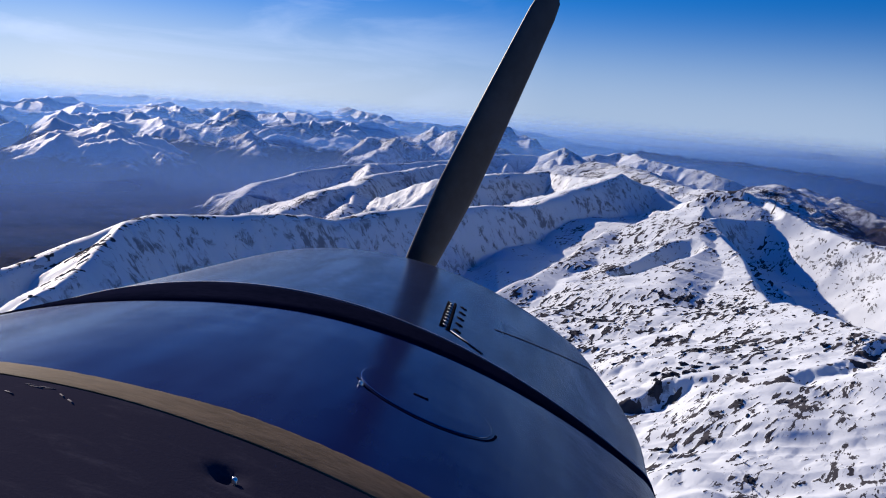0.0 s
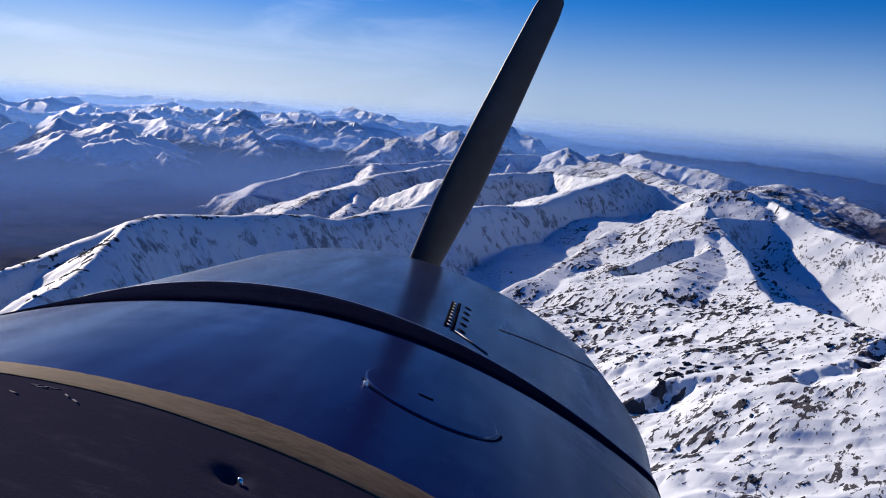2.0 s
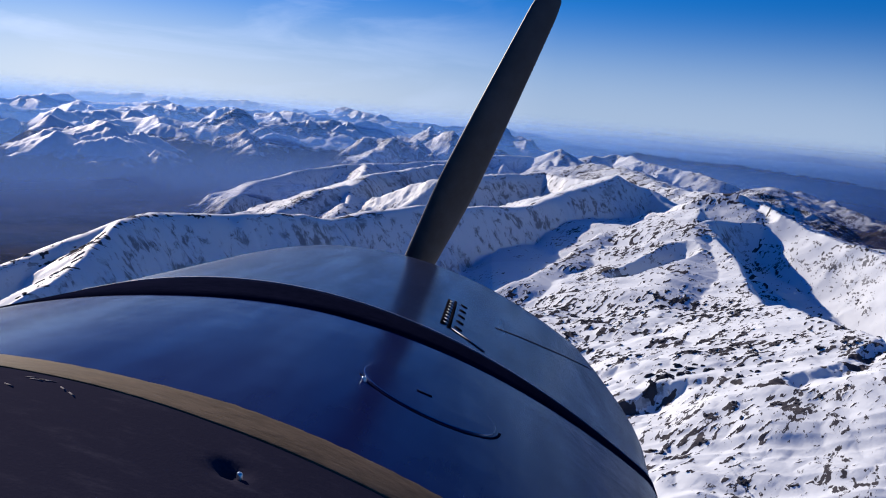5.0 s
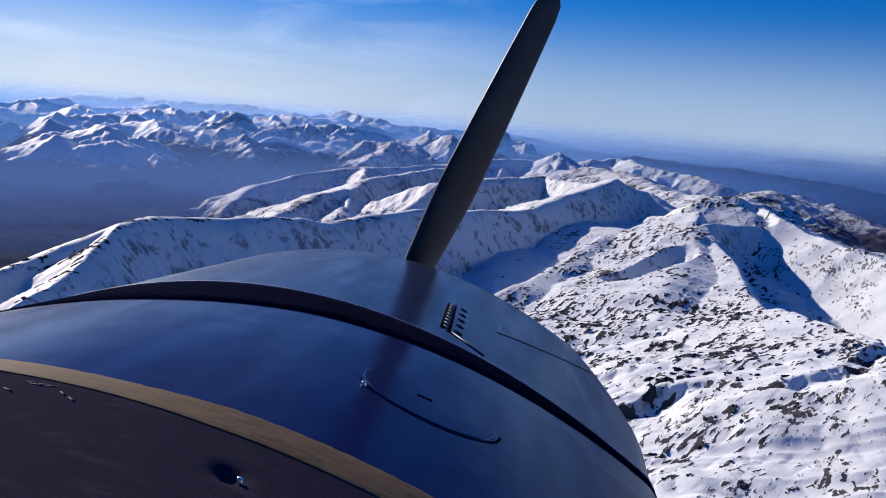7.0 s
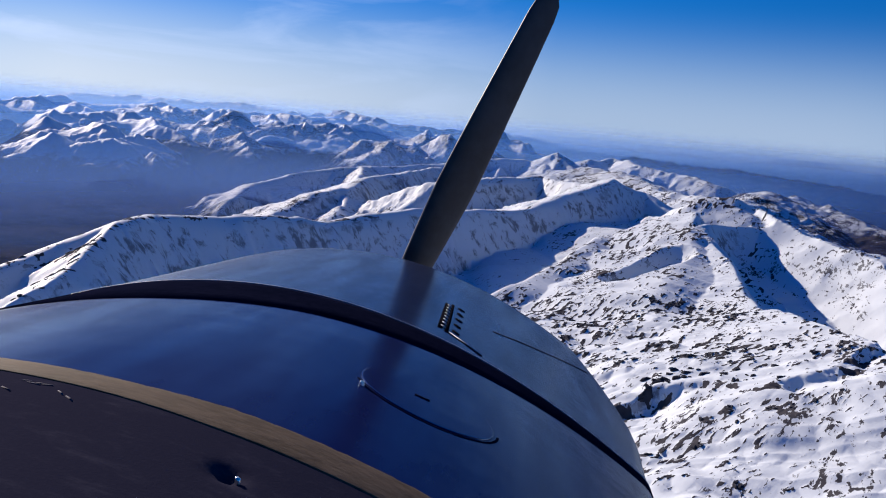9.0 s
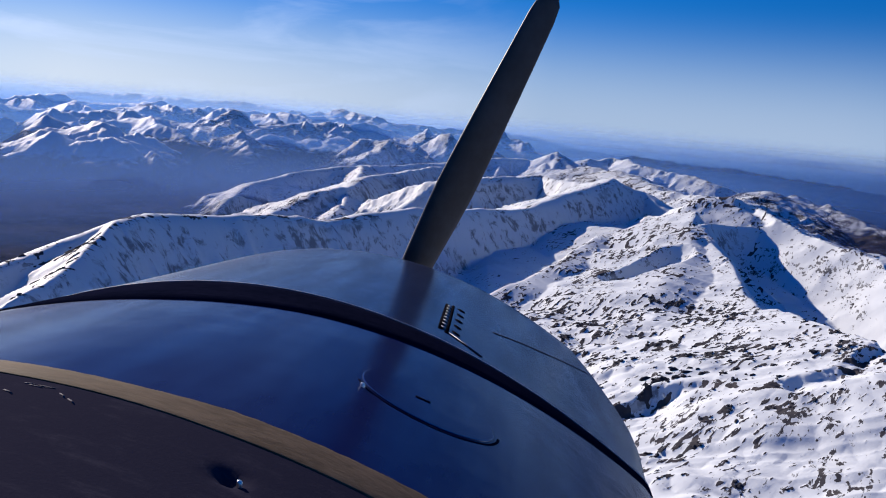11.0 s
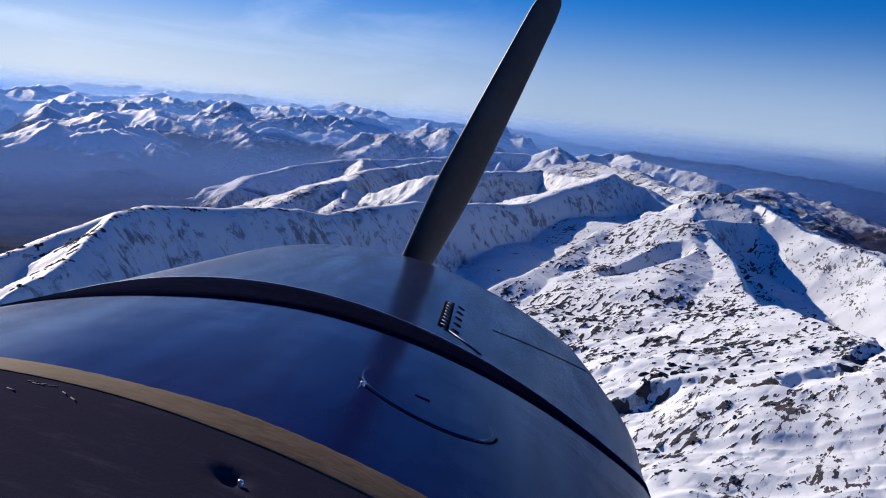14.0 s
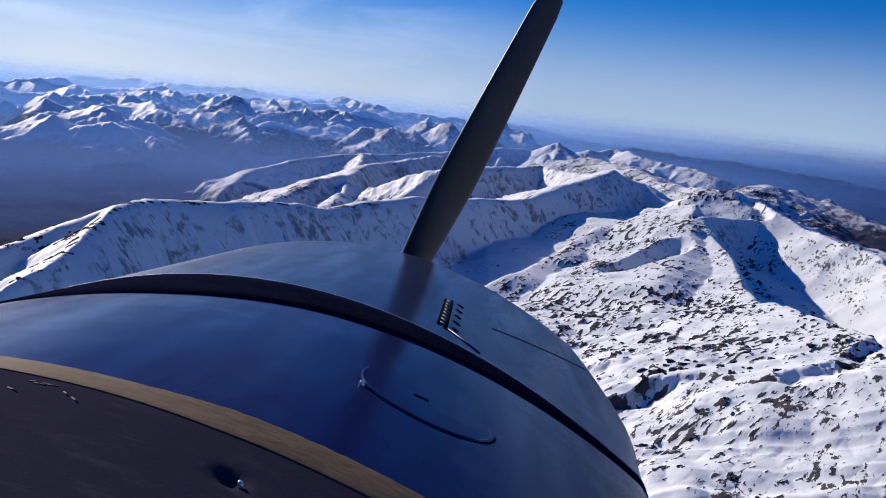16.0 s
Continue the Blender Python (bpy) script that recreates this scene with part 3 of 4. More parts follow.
def terrain_sheet():
    """One polar net under the camera: fine where the flight looks, coarse behind. It is parted along the valleys into the mountains."""
    ang = np.concatenate([np.linspace(-38, 38, 900), np.linspace(38, 322, 110)[1:-1]])
    rad = np.concatenate([np.linspace(0.5, 120, 40)[:-1], np.geomspace(120, 500, 420)[:-1], np.geomspace(500, 3900, 520), [4150, 4400, 4650, 4900]])
    A, R = np.meshgrid(np.radians(ang), rad)
    x, y = (np.sin(A) * R).ravel(), (np.cos(A) * R).ravel()
    z, owner, rock, cliff = terrain_heights(x, y)
    na, nr = len(ang), len(rad)
    # steepness of the broad form, for bare crags
    Z = z.reshape(nr, na)
    for _ in range(3):
        Z = (np.vstack([Z[:1], Z[:-1]]) + 2 * Z + np.vstack([Z[1:], Z[-1:]])) / 4
        Z = (np.roll(Z, 2, 1) + np.roll(Z, 1, 1) + Z + np.roll(Z, -1, 1) + np.roll(Z, -2, 1)) / 5
    dr = np.gradient(Z, axis=0) / np.gradient(R, axis=0)
    da = np.gradient(Z, axis=1) / np.maximum(np.gradient(A, axis=1) * R, 1e-3)
    steep = np.hypot(dr, np.where(np.abs(A) < radians(37), da, 0)).ravel()
    crag = np.clip((steep - 0.55) / 0.6, 0, 1)
    rock = np.maximum(rock * (1 - 0.9 * crag), cliff)
    co = np.stack([x, y, z], 1)
    i, j = np.meshgrid(np.arange(nr - 1), np.arange(na), indexing="ij")
    j2 = (j + 1) % na
    quads = np.stack([i * na + j, i * na + j2, (i + 1) * na + j2, (i + 1) * na + j], -1).reshape(-1, 4)
    face_owner = owner[quads[:, 0]]
    loose = np.where((R[:-1].ravel() > 1200) & (x[:len(face_owner)] < 0.05 * y[:len(face_owner)]), NAMES.index("far_range"), 0)
    for k, name in enumerate(NAMES[2:], 2):
        apart(face_owner, k, na, loose)
    bareness = np.array([BARENESS.get(n, 0.12) for n in NAMES])[owner] * np.where(owner == NAMES.index("central_mountain"), np.clip((z - 60) / 10, 0, 1), 1)
    raised = np.array([-20.0 if n in ("far_ridge", "middle_ridge") else 15.0 if n == "far_range" else 4.0 if n.startswith("far_peak") else 0.0 for n in NAMES])[owner]
    # normals of the whole sheet, so that no seam shows where two pieces meet
    grid = co.reshape(nr, na, 3)
    along, across = np.gradient(grid, axis=0), np.roll(grid, -1, 1) - np.roll(grid, 1, 1)
    normals = np.cross(across, along).reshape(-1, 3)
    normals /= np.maximum(np.linalg.norm(normals, axis=1, keepdims=True), 1e-9)
    normals *= np.where(normals[:, 2:] < 0, -1, 1)

    def piece(title, faces):
        used, index = np.unique(faces, return_inverse=True)
        me = bpy.data.meshes.new(title)
        me.from_pydata(co[used], [], index.reshape(-1, 4))
        for key, values in (("crag", crag), ("outcrop", rock), ("snowline", raised), ("bareness", bareness)):
            me.attributes.new(key, "FLOAT", "POINT").data.foreach_set("value", values[used].astype(np.float32))
        me.polygons.foreach_set("use_smooth", np.ones(len(faces), dtype=bool))
        me.materials.append(SNOW)
        me.update()
        me.normals_split_custom_set_from_vertices(normals[used])
        return new(title, me)

    for k, name in enumerate(NAMES):
        faces = quads[face_owner == k]
        if len(faces) == 0:
            continue
        px, py = x[faces[:, 0]], y[faces[:, 0]]
        left = np.ones(len(faces), dtype=bool)
        sub = []
        for title, inside, label in PARTS.get(name, ()):
            mine = left & inside(px, py)
            left &= ~mine
            if mine.any():
                sub.append((title, faces[mine], label))
        ob = piece(KIND[name][0], faces[left])
        tagged(ob, KIND[name][1], KIND[name][2], kind={"ground": "structure", "far_range": "stuff"}.get(name, ""))
        for title, some, label in sub:
            child = piece(title, some)
            child.parent = ob
            tagged(child, label)


def near_line(pts, half):
    """Tells which places of the plan lie within half metres of a line."""
    def inside(px, py):
        d = np.full_like(px, 1e6)
        for a, b in zip(pts, pts[1:]):
            dx, dy = b[0] - a[0], b[1] - a[1]
            t = np.clip(((px - a[0]) * dx + (py - a[1]) * dy) / (dx * dx + dy * dy), 0, 1)
            d = np.minimum(d, np.hypot(px - a[0] - t * dx, py - a[1] - t * dy))
        return d < half
    return inside


# parts of the large mountains that can be told apart
PARTS = {
    "central_mountain": [
        ("summit", lambda px, py: (py > 548) & (px > 150), "rounded snow summit with a small shaded step"),
        ("bowl", near_line(BOWL, 34), "deep bowl filled with blue shadow"),
        ("scoop", near_line(SCOOP, 13), "small shaded hollow under a curved drift"),
        ("scarp", near_line(SCARP, 9), "broken dark rock scarp"),
        ("foot", lambda px, py: np.hypot(px, py) < 225, "bright snow slope with thin rock beds"),
    ],
    "near_ridge": [("spur", lambda px, py: py < 318, "sunlit rocky spur falling from the ridge")],
    "corrie_ridge": [("summit", lambda px, py: py > 640, "rounded top with a shaded face")],
    "middle_ridge": [("rib", near_line([(-106, 1112), (-106, 896), (-100, 743)], 45), "sunlit rocky rib")],
    "far_ridge": [("shoulder", lambda px, py: py < 1020, "rocky western end of the ridge")],
}
# how little snow lies on each
BARENESS = {"ground": 0.35, "dark_hills": 1.0, "east_hill": 0.14, "plateau": 0.10, "far_range": -0.02, "flat_peak": 0.05, "skyline_range": 0.1, "central_mountain": 0.04, "near_ridge": 0.02, "corrie_ridge": 0.02, "middle_ridge": 0.06, "bowl_ridge": 0.03, "far_ridge": 0.04, "far_peak_a": -0.1, "far_peak_b": -0.3, "pyramid_peak": 0.05}
KIND = {
    "ground": ("ground", "dark heather glens and low moor with thin snow", "ground"),
    "near_ridge": ("mountain_ridge", "snow ridge with a shaded blue face and sunlit rocky spur", "mountain"),
    "corrie_ridge": ("corrie_wall", "steep shaded corrie headwall streaked with rock under a bright crest", "mountain"),
    "central_mountain": ("snow_mountain", "sunlit snow mountain with rocky shoulders and a shadowed bowl", "mountain"),
    "far_ridge": ("mountain_ridge", "long snow-capped ridge behind the corrie with a white crest", "mountain"),
    "pyramid_peak": ("mountain_peak", "pointed white peak with one sunlit snow face", "mountain"),
    "flat_peak": ("mountain_peak", "flat-topped white peak beside the pointed one", "mountain"),
    "middle_ridge": ("mountain_ridge", "snow ridge with a sunlit rocky rib and shaded slopes", "mountain"),
    "bowl_ridge": ("mountain_ridge", "low snow ridge round a shaded bowl", "mountain"),
    "plateau": ("snow_plateau", "high rocky plateau speckled with snow", "plateau"),
    "east_hill": ("hill", "brown rocky hill dusted with snow above a dark glen", "hill"),
    "skyline_range": ("mountain_range", "long hazy blue mountain range on the skyline", "mountain range"),
    "far_range": ("mountain_range", "crowded distant snow peaks in blue haze above dark glens", "mountain range"),
    "dark_hills": ("hills", "low dark blue hills without snow fading in haze", "hills"),
}
for name in NAMES:
    KIND.setdefault(name, ("mountain_peak", "distant snow peak rising from dark hazy slopes", "mountain"))
terrain_sheet()


# upright sheet round the eye; its tint imitates the air's haze
def haze_tint_sheet(radius, top, strength, colour, start=-180, end=180):
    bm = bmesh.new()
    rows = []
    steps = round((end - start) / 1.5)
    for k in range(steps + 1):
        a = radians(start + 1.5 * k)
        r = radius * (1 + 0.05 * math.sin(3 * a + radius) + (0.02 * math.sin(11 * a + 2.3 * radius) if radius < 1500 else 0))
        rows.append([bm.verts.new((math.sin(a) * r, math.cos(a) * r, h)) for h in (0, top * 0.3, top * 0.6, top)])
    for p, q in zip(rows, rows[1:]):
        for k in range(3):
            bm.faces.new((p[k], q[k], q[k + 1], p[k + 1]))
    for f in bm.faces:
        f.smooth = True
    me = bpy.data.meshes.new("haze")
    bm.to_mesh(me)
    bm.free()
    me.materials.append(haze_tint_material(top, strength, colour, "painted_haze_tint"))
    tagged(new("haze", me), "thin translucent sheet tinted to imitate blue haze over the distant glens", "haze", kind="structure")


# thin sheets one behind another paint in distance haze: dim blue over the near glens, paler towards the skyline
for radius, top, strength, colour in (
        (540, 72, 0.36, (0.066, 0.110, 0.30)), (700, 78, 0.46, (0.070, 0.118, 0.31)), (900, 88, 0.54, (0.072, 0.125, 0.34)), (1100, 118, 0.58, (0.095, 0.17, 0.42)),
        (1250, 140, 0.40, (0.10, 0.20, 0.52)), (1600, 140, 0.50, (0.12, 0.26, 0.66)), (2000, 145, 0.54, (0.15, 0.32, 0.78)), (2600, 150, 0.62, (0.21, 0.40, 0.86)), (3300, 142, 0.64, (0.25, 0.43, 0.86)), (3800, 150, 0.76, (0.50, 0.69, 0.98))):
    haze_tint_sheet(radius, top, strength, (*colour, 1))
haze_tint_sheet(430, 62, 0.75, (0.085, 0.115, 0.24, 1), -75, -9)   # over the western glen


def scattered_rocks(name, count, az0, az1, r0, r1, seed, label):
    """Outcrops that stand out of the snow in broken bands, too many to count."""
    rng = np.random.default_rng(seed)
    n = count * 14
    az = np.radians(rng.uniform(az0, az1, n))
    r = np.sqrt(rng.uniform(r0 ** 2, r1 ** 2, n))
    x, y = np.sin(az) * r, np.cos(az) * r
    bands = outcrops(x, y) * 0.5 + fbm(x, y, 30, 4, 71) * 0.3
    keep = np.argsort(-(bands + rng.normal(0, 0.06, n)))[:count]
    x, y = x[keep], y[keep]
    z = terrain_heights(x, y)[0]
    gx = (terrain_heights(x + 1.5, y)[0] - z) / 1.5
    gy = (terrain_heights(x, y + 1.5)[0] - z) / 1.5
    bm = bmesh.new()
    bmesh.ops.create_icosphere(bm, subdivisions=1, radius=1.0)
    ball = np.array([v.co for v in bm.verts])
    tris = np.array([[v.index for v in f.verts] for f in bm.faces])
    bm.free()
    verts, faces = [], []
    level = np.nonzero(np.hypot(gx, gy) < 0.5)[0]   # none on steep snow
    for n, k in enumerate(level):
        s = 0.2 + 0.75 * rng.random() ** 3
        shape = ball * rng.uniform(0.7, 1.3, (len(ball), 1)) * (s * rng.uniform(0.9, 1.8), s * rng.uniform(0.5, 0.9), s * rng.uniform(0.25, 0.5))
        a = STRIKE + rng.normal(0, 0.4)
        ca, sa = math.cos(a), math.sin(a)
        spun = np.stack([shape[:, 0] * ca - shape[:, 1] * sa, shape[:, 0] * sa + shape[:, 1] * ca, shape[:, 2]], 1)
        spun[:, 2] += spun[:, 0] * gx[k] + spun[:, 1] * gy[k]
        verts.append(spun + (x[k], y[k], z[k] + 0.05 * s))
        faces.append(tris + n * len(ball))
    me = bpy.data.meshes.new(name)
    me.from_pydata(np.concatenate(verts), [], np.concatenate(faces))
    me.materials.append(ROCK)
    me.update()
    tagged(new(name, me), label, "rocks", kind="stuff")


def crag_band(name, line, count, seed, label):
    """A broken band of crags along a line of the plan."""
    rng = np.random.default_rng(seed)
    seg = rng.integers(0, len(line) - 1, count)
    t = rng.random(count)
    a, c = np.array(line)[seg], np.array(line)[seg + 1]
    x = a[:, 0] + (c[:, 0] - a[:, 0]) * t + rng.normal(0, 3.5, count)
    y = a[:, 1] + (c[:, 1] - a[:, 1]) * t + rng.normal(0, 4.0, count) + 4
    keep = fbm(x, y, 11, 3, 91) > 0.5
    x, y = x[keep], y[keep]
    z = terrain_heights(x, y)[0]
    bm = bmesh.new()
    bmesh.ops.create_icosphere(bm, subdivisions=1, radius=1.0)
    ball = np.array([v.co for v in bm.verts])
    tris = np.array([[v.index for v in f.verts] for f in bm.faces])
    bm.free()
    verts, faces = [], []
    for k in range(len(x)):
        s = 0.35 + 0.9 * rng.random() ** 2
        shape = ball * rng.uniform(0.65, 1.35, (len(ball), 1)) * (s * rng.uniform(0.9, 1.9), s * rng.uniform(0.6, 1.1), s * rng.uniform(0.5, 1.0))
        turn = rng.normal(0.4, 0.5)
        ca, sa = math.cos(turn), math.sin(turn)
        verts.append(np.stack([shape[:, 0] * ca - shape[:, 1] * sa + x[k], shape[:, 0] * sa + shape[:, 1] * ca + y[k], shape[:, 2] + z[k]], 1))
        faces.append(tris + k * len(ball))
    me = bpy.data.meshes.new(name)
    me.from_pydata(np.concatenate(verts), [], np.concatenate(faces))
    me.materials.append(ROCK)
    me.update()
    tagged(new(name, me), label, "rocks", kind="stuff")


crag_band("rock_crags", SCARP, 300, 8, "dark crags in a broken band across the snowfield")
crag_band("rock_crags", [(195, 330), (176, 316), (150, 330)], 300, 9, "dark crags on the ridge above the shadowed bowl")
scattered_rocks("rock_outcrops", 3500, 4, 34, 165, 400, 5, "dark broken rock outcrops poking through the bright snow")
scattered_rocks("rock_outcrops", 1600, -36, -19, 190, 330, 6, "dark broken rock outcrops on the sunlit spur")

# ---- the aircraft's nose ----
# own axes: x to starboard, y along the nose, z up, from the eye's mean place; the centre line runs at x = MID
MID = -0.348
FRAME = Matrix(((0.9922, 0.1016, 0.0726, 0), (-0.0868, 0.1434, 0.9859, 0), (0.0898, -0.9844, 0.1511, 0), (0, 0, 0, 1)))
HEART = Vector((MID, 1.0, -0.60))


def crown(y):
    """Height of the cowling's top line."""
    return -0.18 - 0.084 * (y - 0.5) if y < 1 else -0.222 - 0.0714 * (y - 1)


def skin(x, y, lift=0.0):
    """A point on the top skin."""
    return Vector((x, y, crown(y) - 0.70 * (x - MID) ** 2 + lift))


def shoulder(y):
    return float(np.interp(y, (0.80, 0.90, 1.0, 1.1, 1.2, 1.3, 1.4, 1.55, 1.7), (0.574, 0.579, 0.582, 0.590, 0.602, 0.606, 0.596, 0.565, 0.52)))


def section(y, lift=0.0, floor=-0.85, shrink=1.0):
    """Points of one cross-section from port to starboard: arched top, rounded shoulders, upright sides."""
    w = shoulder(y) + lift
    half = []
    for k in range(25):
        x = (w - 0.05) * k / 24
        half.append((x, crown(y) - 0.70 * x * x + lift))
    x0, z0 = half[-1]
    a0 = math.atan(1.4 * x0)
    for k in range(1, 9):
        a = a0 + (math.pi / 2 - a0) * k / 8
        half.append((x0 + 0.055 * (math.sin(a) - math.sin(a0)), z0 - 0.055 * (math.cos(a0) - math.cos(a))))
    x1, z1 = half[-1]
    for k in range(1, 5):
        half.append((x1 + 0.01 * k / 4, z1 + (floor - z1) * k / 4))
    pts = [(-x, z) for x, z in reversed(half[1:])] + half
    return [Vector((MID + x * shrink, y, -0.58 + (z + 0.58) * shrink)) for x, z in pts]


aircraft = new("light_aircraft_nose")
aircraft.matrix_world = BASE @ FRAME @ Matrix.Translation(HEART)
tagged(aircraft, "dark blue glossy light aircraft nose with tan edging", "aircraft")


def part(name, bm, material, parent, label="", smooth=True):
    """One mesh object under a thing or part; the bmesh is in the axes of the aircraft."""
    bmesh.ops.recalc_face_normals(bm, faces=bm.faces[:])
    up, area = sum(f.normal.z * f.calc_area() for f in bm.faces), sum(f.calc_area() for f in bm.faces)
    if up < -0.2 * area:   # an open sheet shows its face upwards
        bmesh.ops.reverse_faces(bm, faces=bm.faces[:])
    for v in bm.verts:
        v.co -= HEART
    for f in bm.faces:
        f.smooth = smooth
    me = bpy.data.meshes.new(name)
    bm.to_mesh(me)
    bm.free()
    me.materials.append(material)
    ob = new(name, me)
    ob.parent = parent
    return tagged(ob, label)


def loft(rings, close=False):
    """Skins the rings in order; None between two rings starts anew, with a sharp edge."""
    bm = bmesh.new()
    last = None
    for ring in rings:
        row = [bm.verts.new(p) for p in ring] if ring else None
        if last and row:
            for k in range(len(row) - 1):
                bm.faces.new((last[k], last[k + 1], row[k + 1], row[k]))
            if close:
                bm.faces.new((last[-1], last[0], row[0], row[-1]))
        last = row
    return bm


def turned_in(ys, lift=0.0, lip=0.02):
    """Sections along ys, with both rims turned inwards to give the sheet its thickness."""
    rings = [section(y, lift) for y in ys]
    return [section(ys[0] + 0.002, lift - lip), rings[0], None] + rings + [None, rings[-1], section(ys[-1] - 0.002, lift - lip)]


rear = part("rear_cowling", loft(turned_in([0.492 + 0.039 * k for k in range(14)])), PAINT_REAR, aircraft, "glossy navy blue rear cowling panel")


def band():
    """Black seal across the joint: wide on top, narrowing to starboard."""
    rings = []
    for q, lift in ((0, -0.006), (0.02, 0.001), (0.3, 0.0016), (0.6, 0.0016), (0.9, 0.0016), (1.0, 0.0012), (1.02, -0.008)):
        ring = []
        for k, v in enumerate(section(0.9)):
            y0 = min(0.965, max(0.775, 0.846 + 0.235 * (v.x - MID) - 0.026 * min(1, max(0, (MID + 0.12 - v.x) / 0.15))))
            ring.append(section(y0 + (1.0 - y0) * q, lift)[k])
        rings.append(ring)
    return loft(rings)


part("joint_seal", band(), RUBBER, aircraft, "wide black rubber seal across the cowling joint")

front_ys = [0.985 + 0.0461 * k for k in range(15)]
front_rings = turned_in(front_ys, 0.0)[:-3]
for q in (0.25, 0.5, 0.75, 0.92, 1.0):
    a = q * math.pi / 2
    front_rings.append([v + Vector((0, 0.10 * math.sin(a), 0)) for v in section(1.63, 0.0, shrink=1 - 0.13 * (1 - math.cos(a)))])
for shrink in (0.6, 0.3, 0.12):
    front_rings.append([v + Vector((0, 0.11, 0)) for v in section(1.63, 0.0, shrink=shrink)])
front = part("front_cowling", loft(front_rings), PAINT_FRONT, aircraft, "slate blue glossy front engine cowling")


def strip_on_skin(path, width, lift, thick):
    """A raised strip along points (x, y) of the skin."""
    rings = []
    for k, (x, y) in enumerate(path):
        a, b = path[max(0, k - 1)], path[min(len(path) - 1, k + 1)]
        d = Vector((b[0] - a[0], b[1] - a[1])).normalized()
        nx, ny = -d.y * width / 2, d.x * width / 2
        rings.append([skin(x - nx, y - ny, lift - thick), skin(x - nx, y - ny, lift), skin(x + nx, y + ny, lift), skin(x + nx, y + ny, lift - thick)])
    bm = loft(rings, True)
    bm.faces.new([v for v in list(bm.verts)[:4]])
    bm.faces.new([v for v in list(bm.verts)[-4:]])
    return bm


def disc_on_skin(x, y, r, lift, thick, n=16):
    rings = []
    for rr, h in ((r, lift - thick), (r, lift - 0.3 * thick), (r * 0.8, lift), (r * 0.02, lift)):
        rings.append([skin(x + rr * math.cos(6.2832 * k / n), y + rr * math.sin(6.2832 * k / n), h) for k in range(n)])
    return loft(rings, True)


# hinge slot with its row of rivets, and panel lines, on the front cowling
part("hinge_slot", strip_on_skin([(-0.0925, 1.078), (-0.0950, 1.14), (-0.0978, 1.22), (-0.1005, 1.292)], 0.0065, 0.0013, 0.004), DARK, front, "black slot of a panel hinge")
part("hinge_slot", strip_on_skin([(-0.0825, 1.068), (-0.0850, 1.14), (-0.0880, 1.22), (-0.0915, 1.302)], 0.0045, 0.0013, 0.004), DARK, front, "black slot of a panel hinge")
for k in range(8):
    y = 1.090 + 0.0265 * k
    part("hinge_knuckle", strip_on_skin([(-0.0905 - 0.036 * (y - 1.07), y), (-0.0865 - 0.036 * (y - 1.07), y + 0.002)], 0.009, 0.0018, 0.003), STEEL_DULL, front, "worn grey hinge knuckle")
for k in range(5):
    part("rivet", strip_on_skin([(-0.0728 - 0.0014 * k, 1.090 + 0.050 * k), (-0.0690 - 0.0014 * k, 1.093 + 0.050 * k)], 0.013, 0.0014, 0.003), DARK, front, "small dark rivet slot")
part("panel_edge", strip_on_skin([(-0.086, 1.072), (-0.0798, 1.068), (-0.055, 1.048), (-0.0318, 1.027)], 0.0024, 0.0008, 0.003), DARK, front)
part("panel_edge", strip_on_skin([(-0.079, 1.073), (-0.054, 1.053), (-0.0300, 1.032)], 0.0012, 0.0013, 0.003), STEEL_DULL, front, "bare metal rim of the panel")
part("panel_seam", strip_on_skin([(-0.020, 1.250), (0.020, 1.296), (0.059, 1.343), (0.110, 1.420), (0.161, 1.503)], 0.006, 0.0007, 0.0022), SEAM, front, "dark seam between two panels")


def rim():
    """Thin worn edge along the back of the front cowling."""
    rings = []
    for y, lift in ((1.0005, -0.003), (1.0005, 0.0021), (1.0032, 0.0023), (1.0036, -0.001)):
        rings.append(section(y, lift))
    return loft(rings)


part("rim", rim(), STEEL_DULL, front, "thin worn metal edge of the front cowling")


def racetrack(ax, ay, bx, by, r, n=12):
    """Outline of a round-ended door between two ends on the skin."""
    d = Vector((bx - ax, by - ay)).normalized()
    nrm = Vector((-d.y, d.x))
    out = []
    for k in range(n + 1):
        a = -math.pi / 2 + math.pi * k / n
        out.append(Vector((bx, by)) + d * (r * math.cos(a)) + nrm * (r * math.sin(a)))
    for k in range(n + 1):
        a = math.pi / 2 + math.pi * k / n
        out.append(Vector((ax, ay)) + d * (r * math.cos(a)) + nrm * (r * math.sin(a)))
    return out


def door_mesh(grow, lift, thick):
    line = racetrack(-0.071, 0.708, -0.065, 0.714, 0.060, 20)
    mid = sum(line, Vector((0, 0))) / len(line)

    def ring(g, h):
        return [skin(mid.x + (p.x - mid.x) * g, mid.y + (p.y - mid.y) * g, h) for p in line]
    return loft([ring(grow, lift - thick), ring(grow, lift - 0.0003), None, ring(grow, lift - 0.0003), ring(grow * 0.985, lift), None,
                 ring(grow * 0.985, lift), ring(grow * 0.5, lift), ring(0.02, lift)], True)


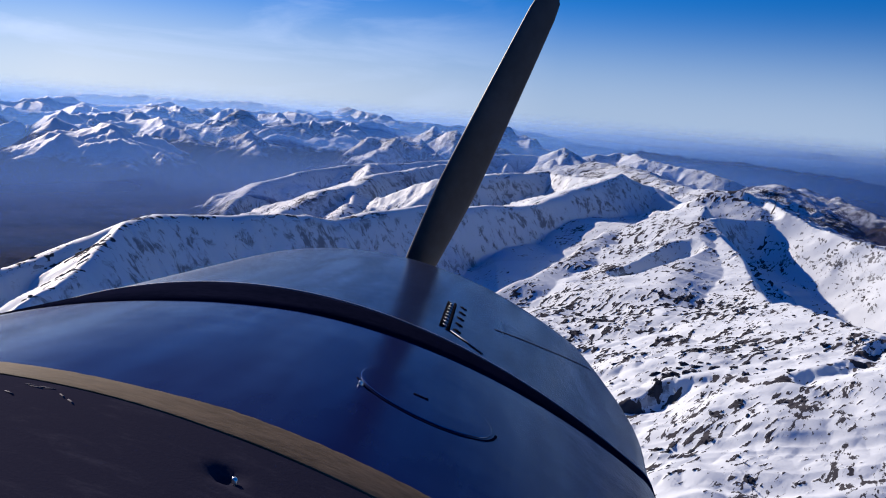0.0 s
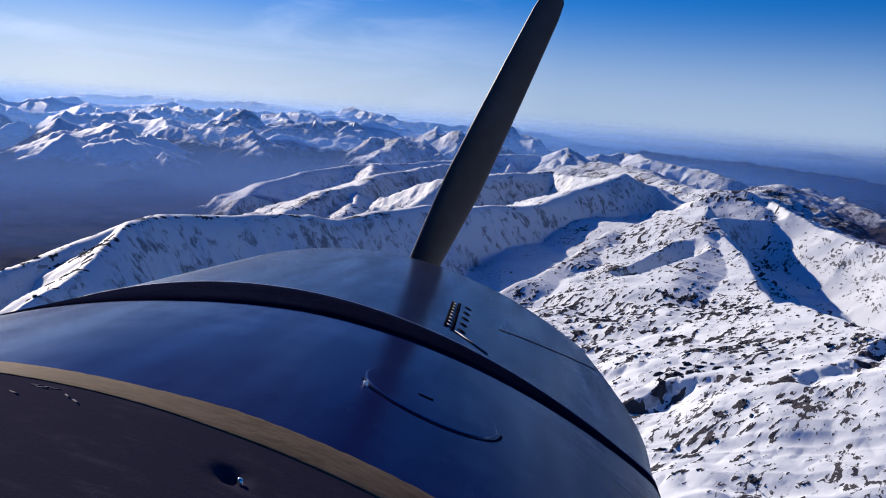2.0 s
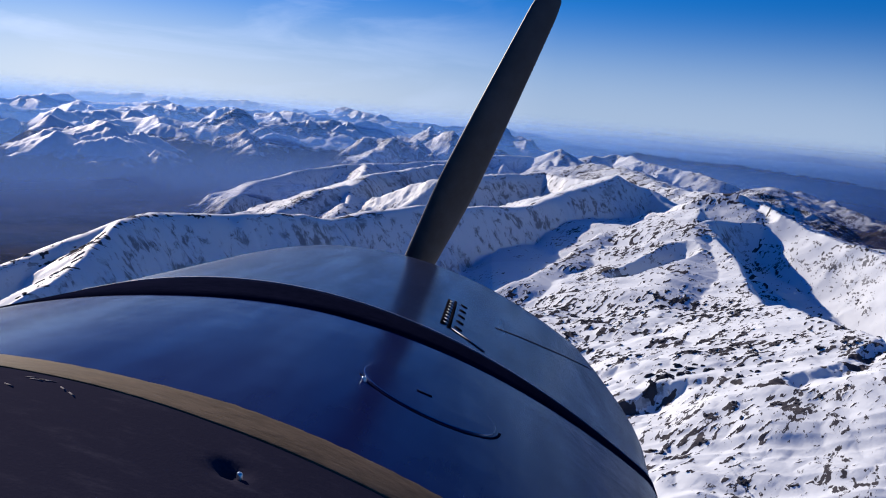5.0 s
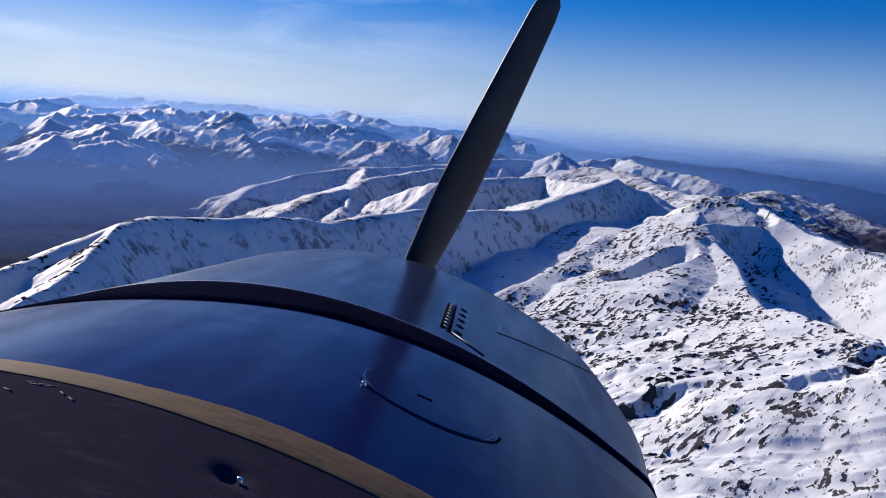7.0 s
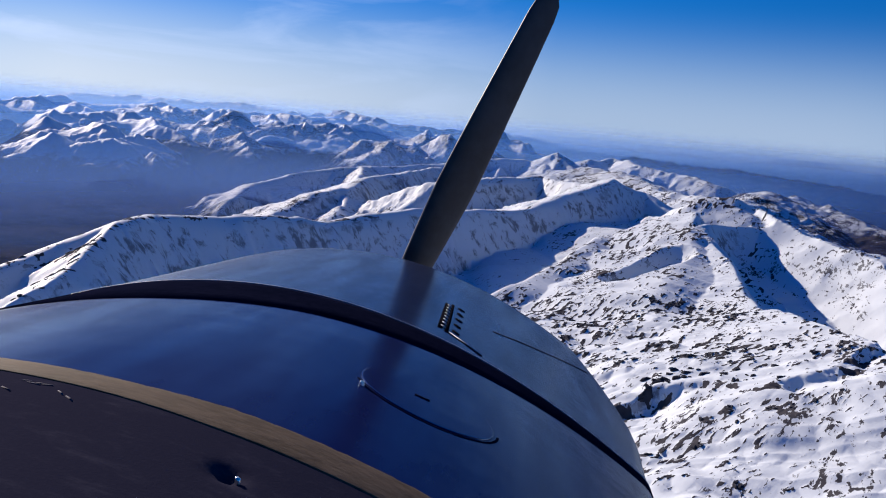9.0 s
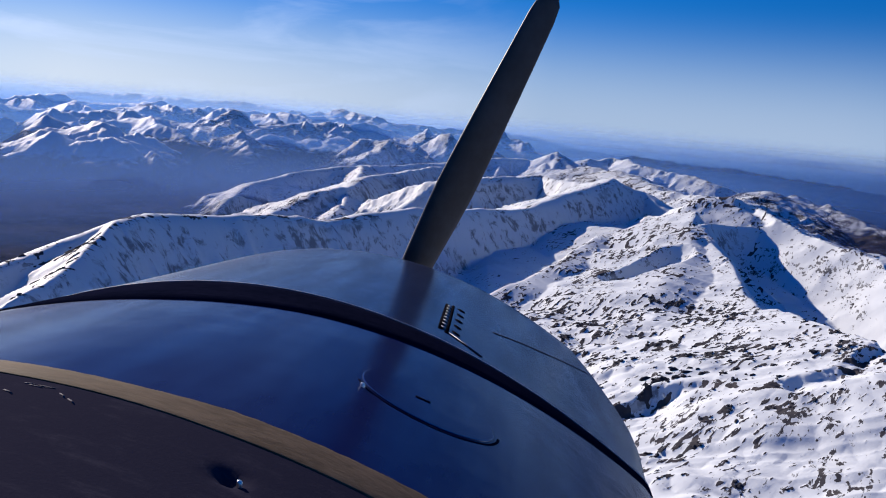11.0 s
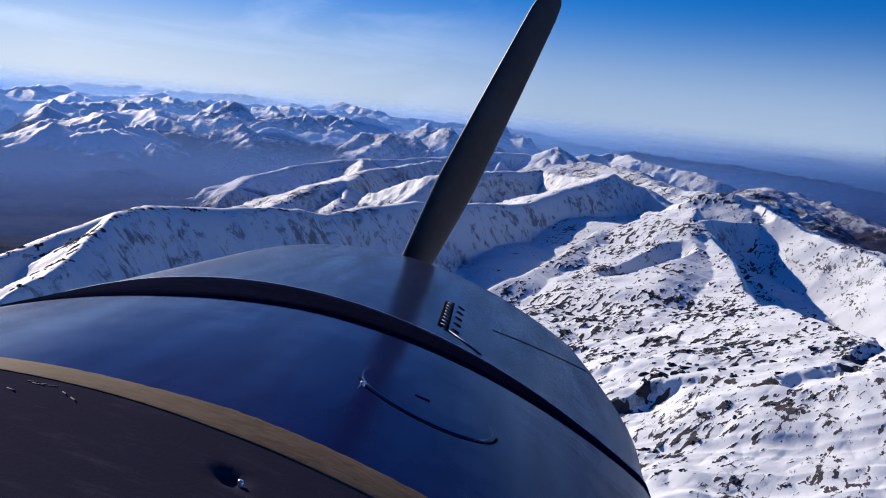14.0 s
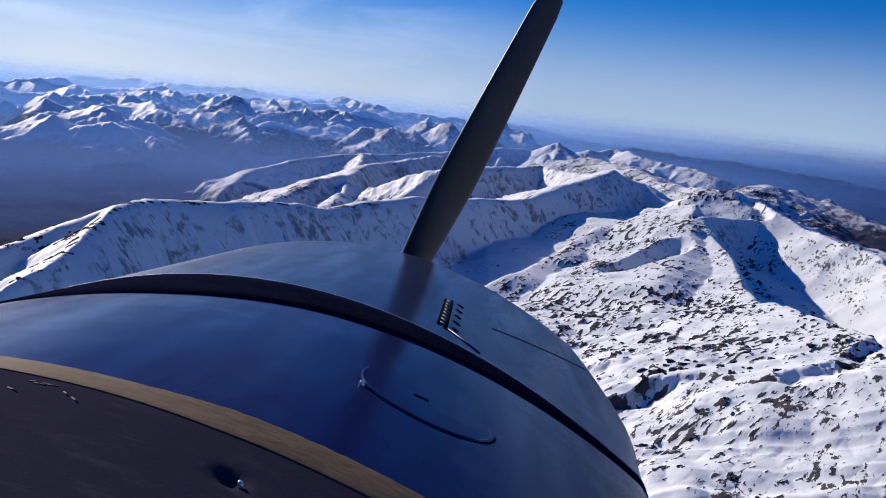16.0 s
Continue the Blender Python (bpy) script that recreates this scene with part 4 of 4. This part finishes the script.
gap_line = [(p.x, p.y) for p in racetrack(-0.071, 0.708, -0.065, 0.714, 0.064, 24) if p.y < 0.700 + 0.25 * (p.x + 0.068)]
gap_line.sort()
part("door_gap", strip_on_skin(gap_line, 0.0024, 0.0003, 0.003), RUBBER, rear, "dark gap along the oil door's edge")
door = part("oil_door", door_mesh(1.0, 0.0012, 0.003), PAINT_REAR, rear, "round navy blue oil filler door")
part("latch", strip_on_skin([(-0.0805, 0.7062), (-0.074, 0.7065), (-0.0666, 0.7072)], 0.0042, 0.0017, 0.003), RUBBER, rear, "small dark push latch")
part("fastener", disc_on_skin(-0.1235, 0.6663, 0.0022, 0.0034, 0.005), STEEL, rear, "shiny steel screw fastener")


def edging():
    """Tan edging along the foot of the windscreen, half round, a little wider to starboard."""
    rings = []
    for k in range(61):
        x = MID - 0.45 + 0.95 * k / 60
        y1 = 0.4965 + 0.007 * min(1, max(0, (x + 0.24) / 0.06))
        y0 = max(0.459, 0.468 - 0.06 * max(0, x + 0.33)) + 0.0008 * math.sin(23 * x)
        ring = []
        for q in range(9):
            a = math.pi * q / 8
            c = (1 - math.cos(a)) / 2
            ring.append(skin(x, y1 + (y0 - y1) * c, -0.0006 + 0.0012 * math.sin(a)))
        ring.append(skin(x, y0, -0.02))
        ring.append(skin(x, y1, -0.02))
        rings.append(ring)
    return loft(rings, True)


part("edging", edging(), TAN, aircraft, "worn tan edging along the windscreen foot")


def panel_top():
    """Sheet under the windscreen, with a dished hole for one screw."""
    rows = []
    for k in range(191):
        x = MID - 0.45 + 0.95 * k / 190
        y0 = max(0.459, 0.468 - 0.06 * max(0, x + 0.33)) + 0.004
        row = [skin(x, y0, -0.006)]
        for q in range(81):
            y = y0 - (y0 - 0.14) * q / 80
            dish = 0.0065 * math.exp(-(((x + 0.1500) / 0.0085) ** 2 + ((y - 0.4080) / 0.0085) ** 2))
            row.append(skin(x, y, -0.0009 - 0.012 * (q / 80) ** 2 + 0.002 * q / 80 * math.sin(11 * x + 5 * q / 80) - dish))
        row.append(skin(x, 0.13, -0.06))
        rows.append(row)
    return loft(rows)


panel = part("instrument_panel_top", panel_top(), PANEL, aircraft, "black crinkle-finish panel top rubbed grey in places")
part("screw", disc_on_skin(-0.1422, 0.4042, 0.0017, 0.0004, 0.004), STEEL, panel, "shiny screw head")
for x, y, long, slant in ((-0.2995, 0.4545, 0.006, 0.2), (-0.2955, 0.4528, 0.009, -0.1), (-0.2905, 0.4545, 0.007, 0.1), (-0.2860, 0.4535, 0.006, 0.3), (-0.2728, 0.4487, 0.006, -0.9), (-0.2640, 0.4425, 0.007, -0.8), (-0.3010, 0.4360, 0.008, -0.5)):
    part("scuff", strip_on_skin([(x, y), (x + long * 0.5, y + slant * long * 0.5 + 0.0006), (x + long, y + slant * long)], 0.0009, -0.0005, 0.002), SCUFF, panel, "pale scuff rubbed through the black finish")

# propeller at rest: two blades, hub and spinner
HUB = Vector((-0.319, 1.80, -0.567))



def spinner():
    rings = []
    for k in range(13):
        q = k / 12
        r = 0.15 * math.sqrt(max(0, 1 - q * q)) + 0.001
        rings.append([HUB + Vector((r * math.cos(6.2832 * j / 32), -0.03 + 0.22 * q, r * math.sin(6.2832 * j / 32))) for j in range(32)])
    return loft(rings, True)


propeller = part("propeller", spinner(), PAINT_REAR, aircraft, "two-bladed propeller at rest with a rounded spinner")


def blade(turn):
    rings = []
    for k in range(27):
        q = k / 26
        r = 0.06 + 0.90 * q
        chord = 0.062 + 0.045 * math.sin(min(1, q * 1.9) * math.pi / 2) - 0.05 * max(0, q - 0.45) / 0.55
        chord *= math.sqrt(max(0.02, 1 - max(0, (q - 0.93) / 0.07) ** 2))
        thick = 0.030 * (1 - q) + 0.008
        twist = radians(52 - 36 * q)
        ring = []
        for j in range(16):
            a = 6.2832 * j / 16
            c, h = chord / 2 * math.cos(a), thick / 2 * math.sin(a) * (1 - 0.25 * math.cos(a))
            ring.append(Vector((c * math.cos(twist) - h * math.sin(twist), c * math.sin(twist) + h * math.cos(twist), r)))
        rings.append(ring)
    bm = loft(rings, True)
    bm.faces.new(list(bm.verts)[-16:])
    bm.transform(Matrix.Translation(HUB) @ Matrix.Rotation(turn, 4, "Y"))
    return bm


for turn in (radians(22), radians(202)):
    part("blade", blade(turn), BLADE, propeller, "dark painted propeller blade")
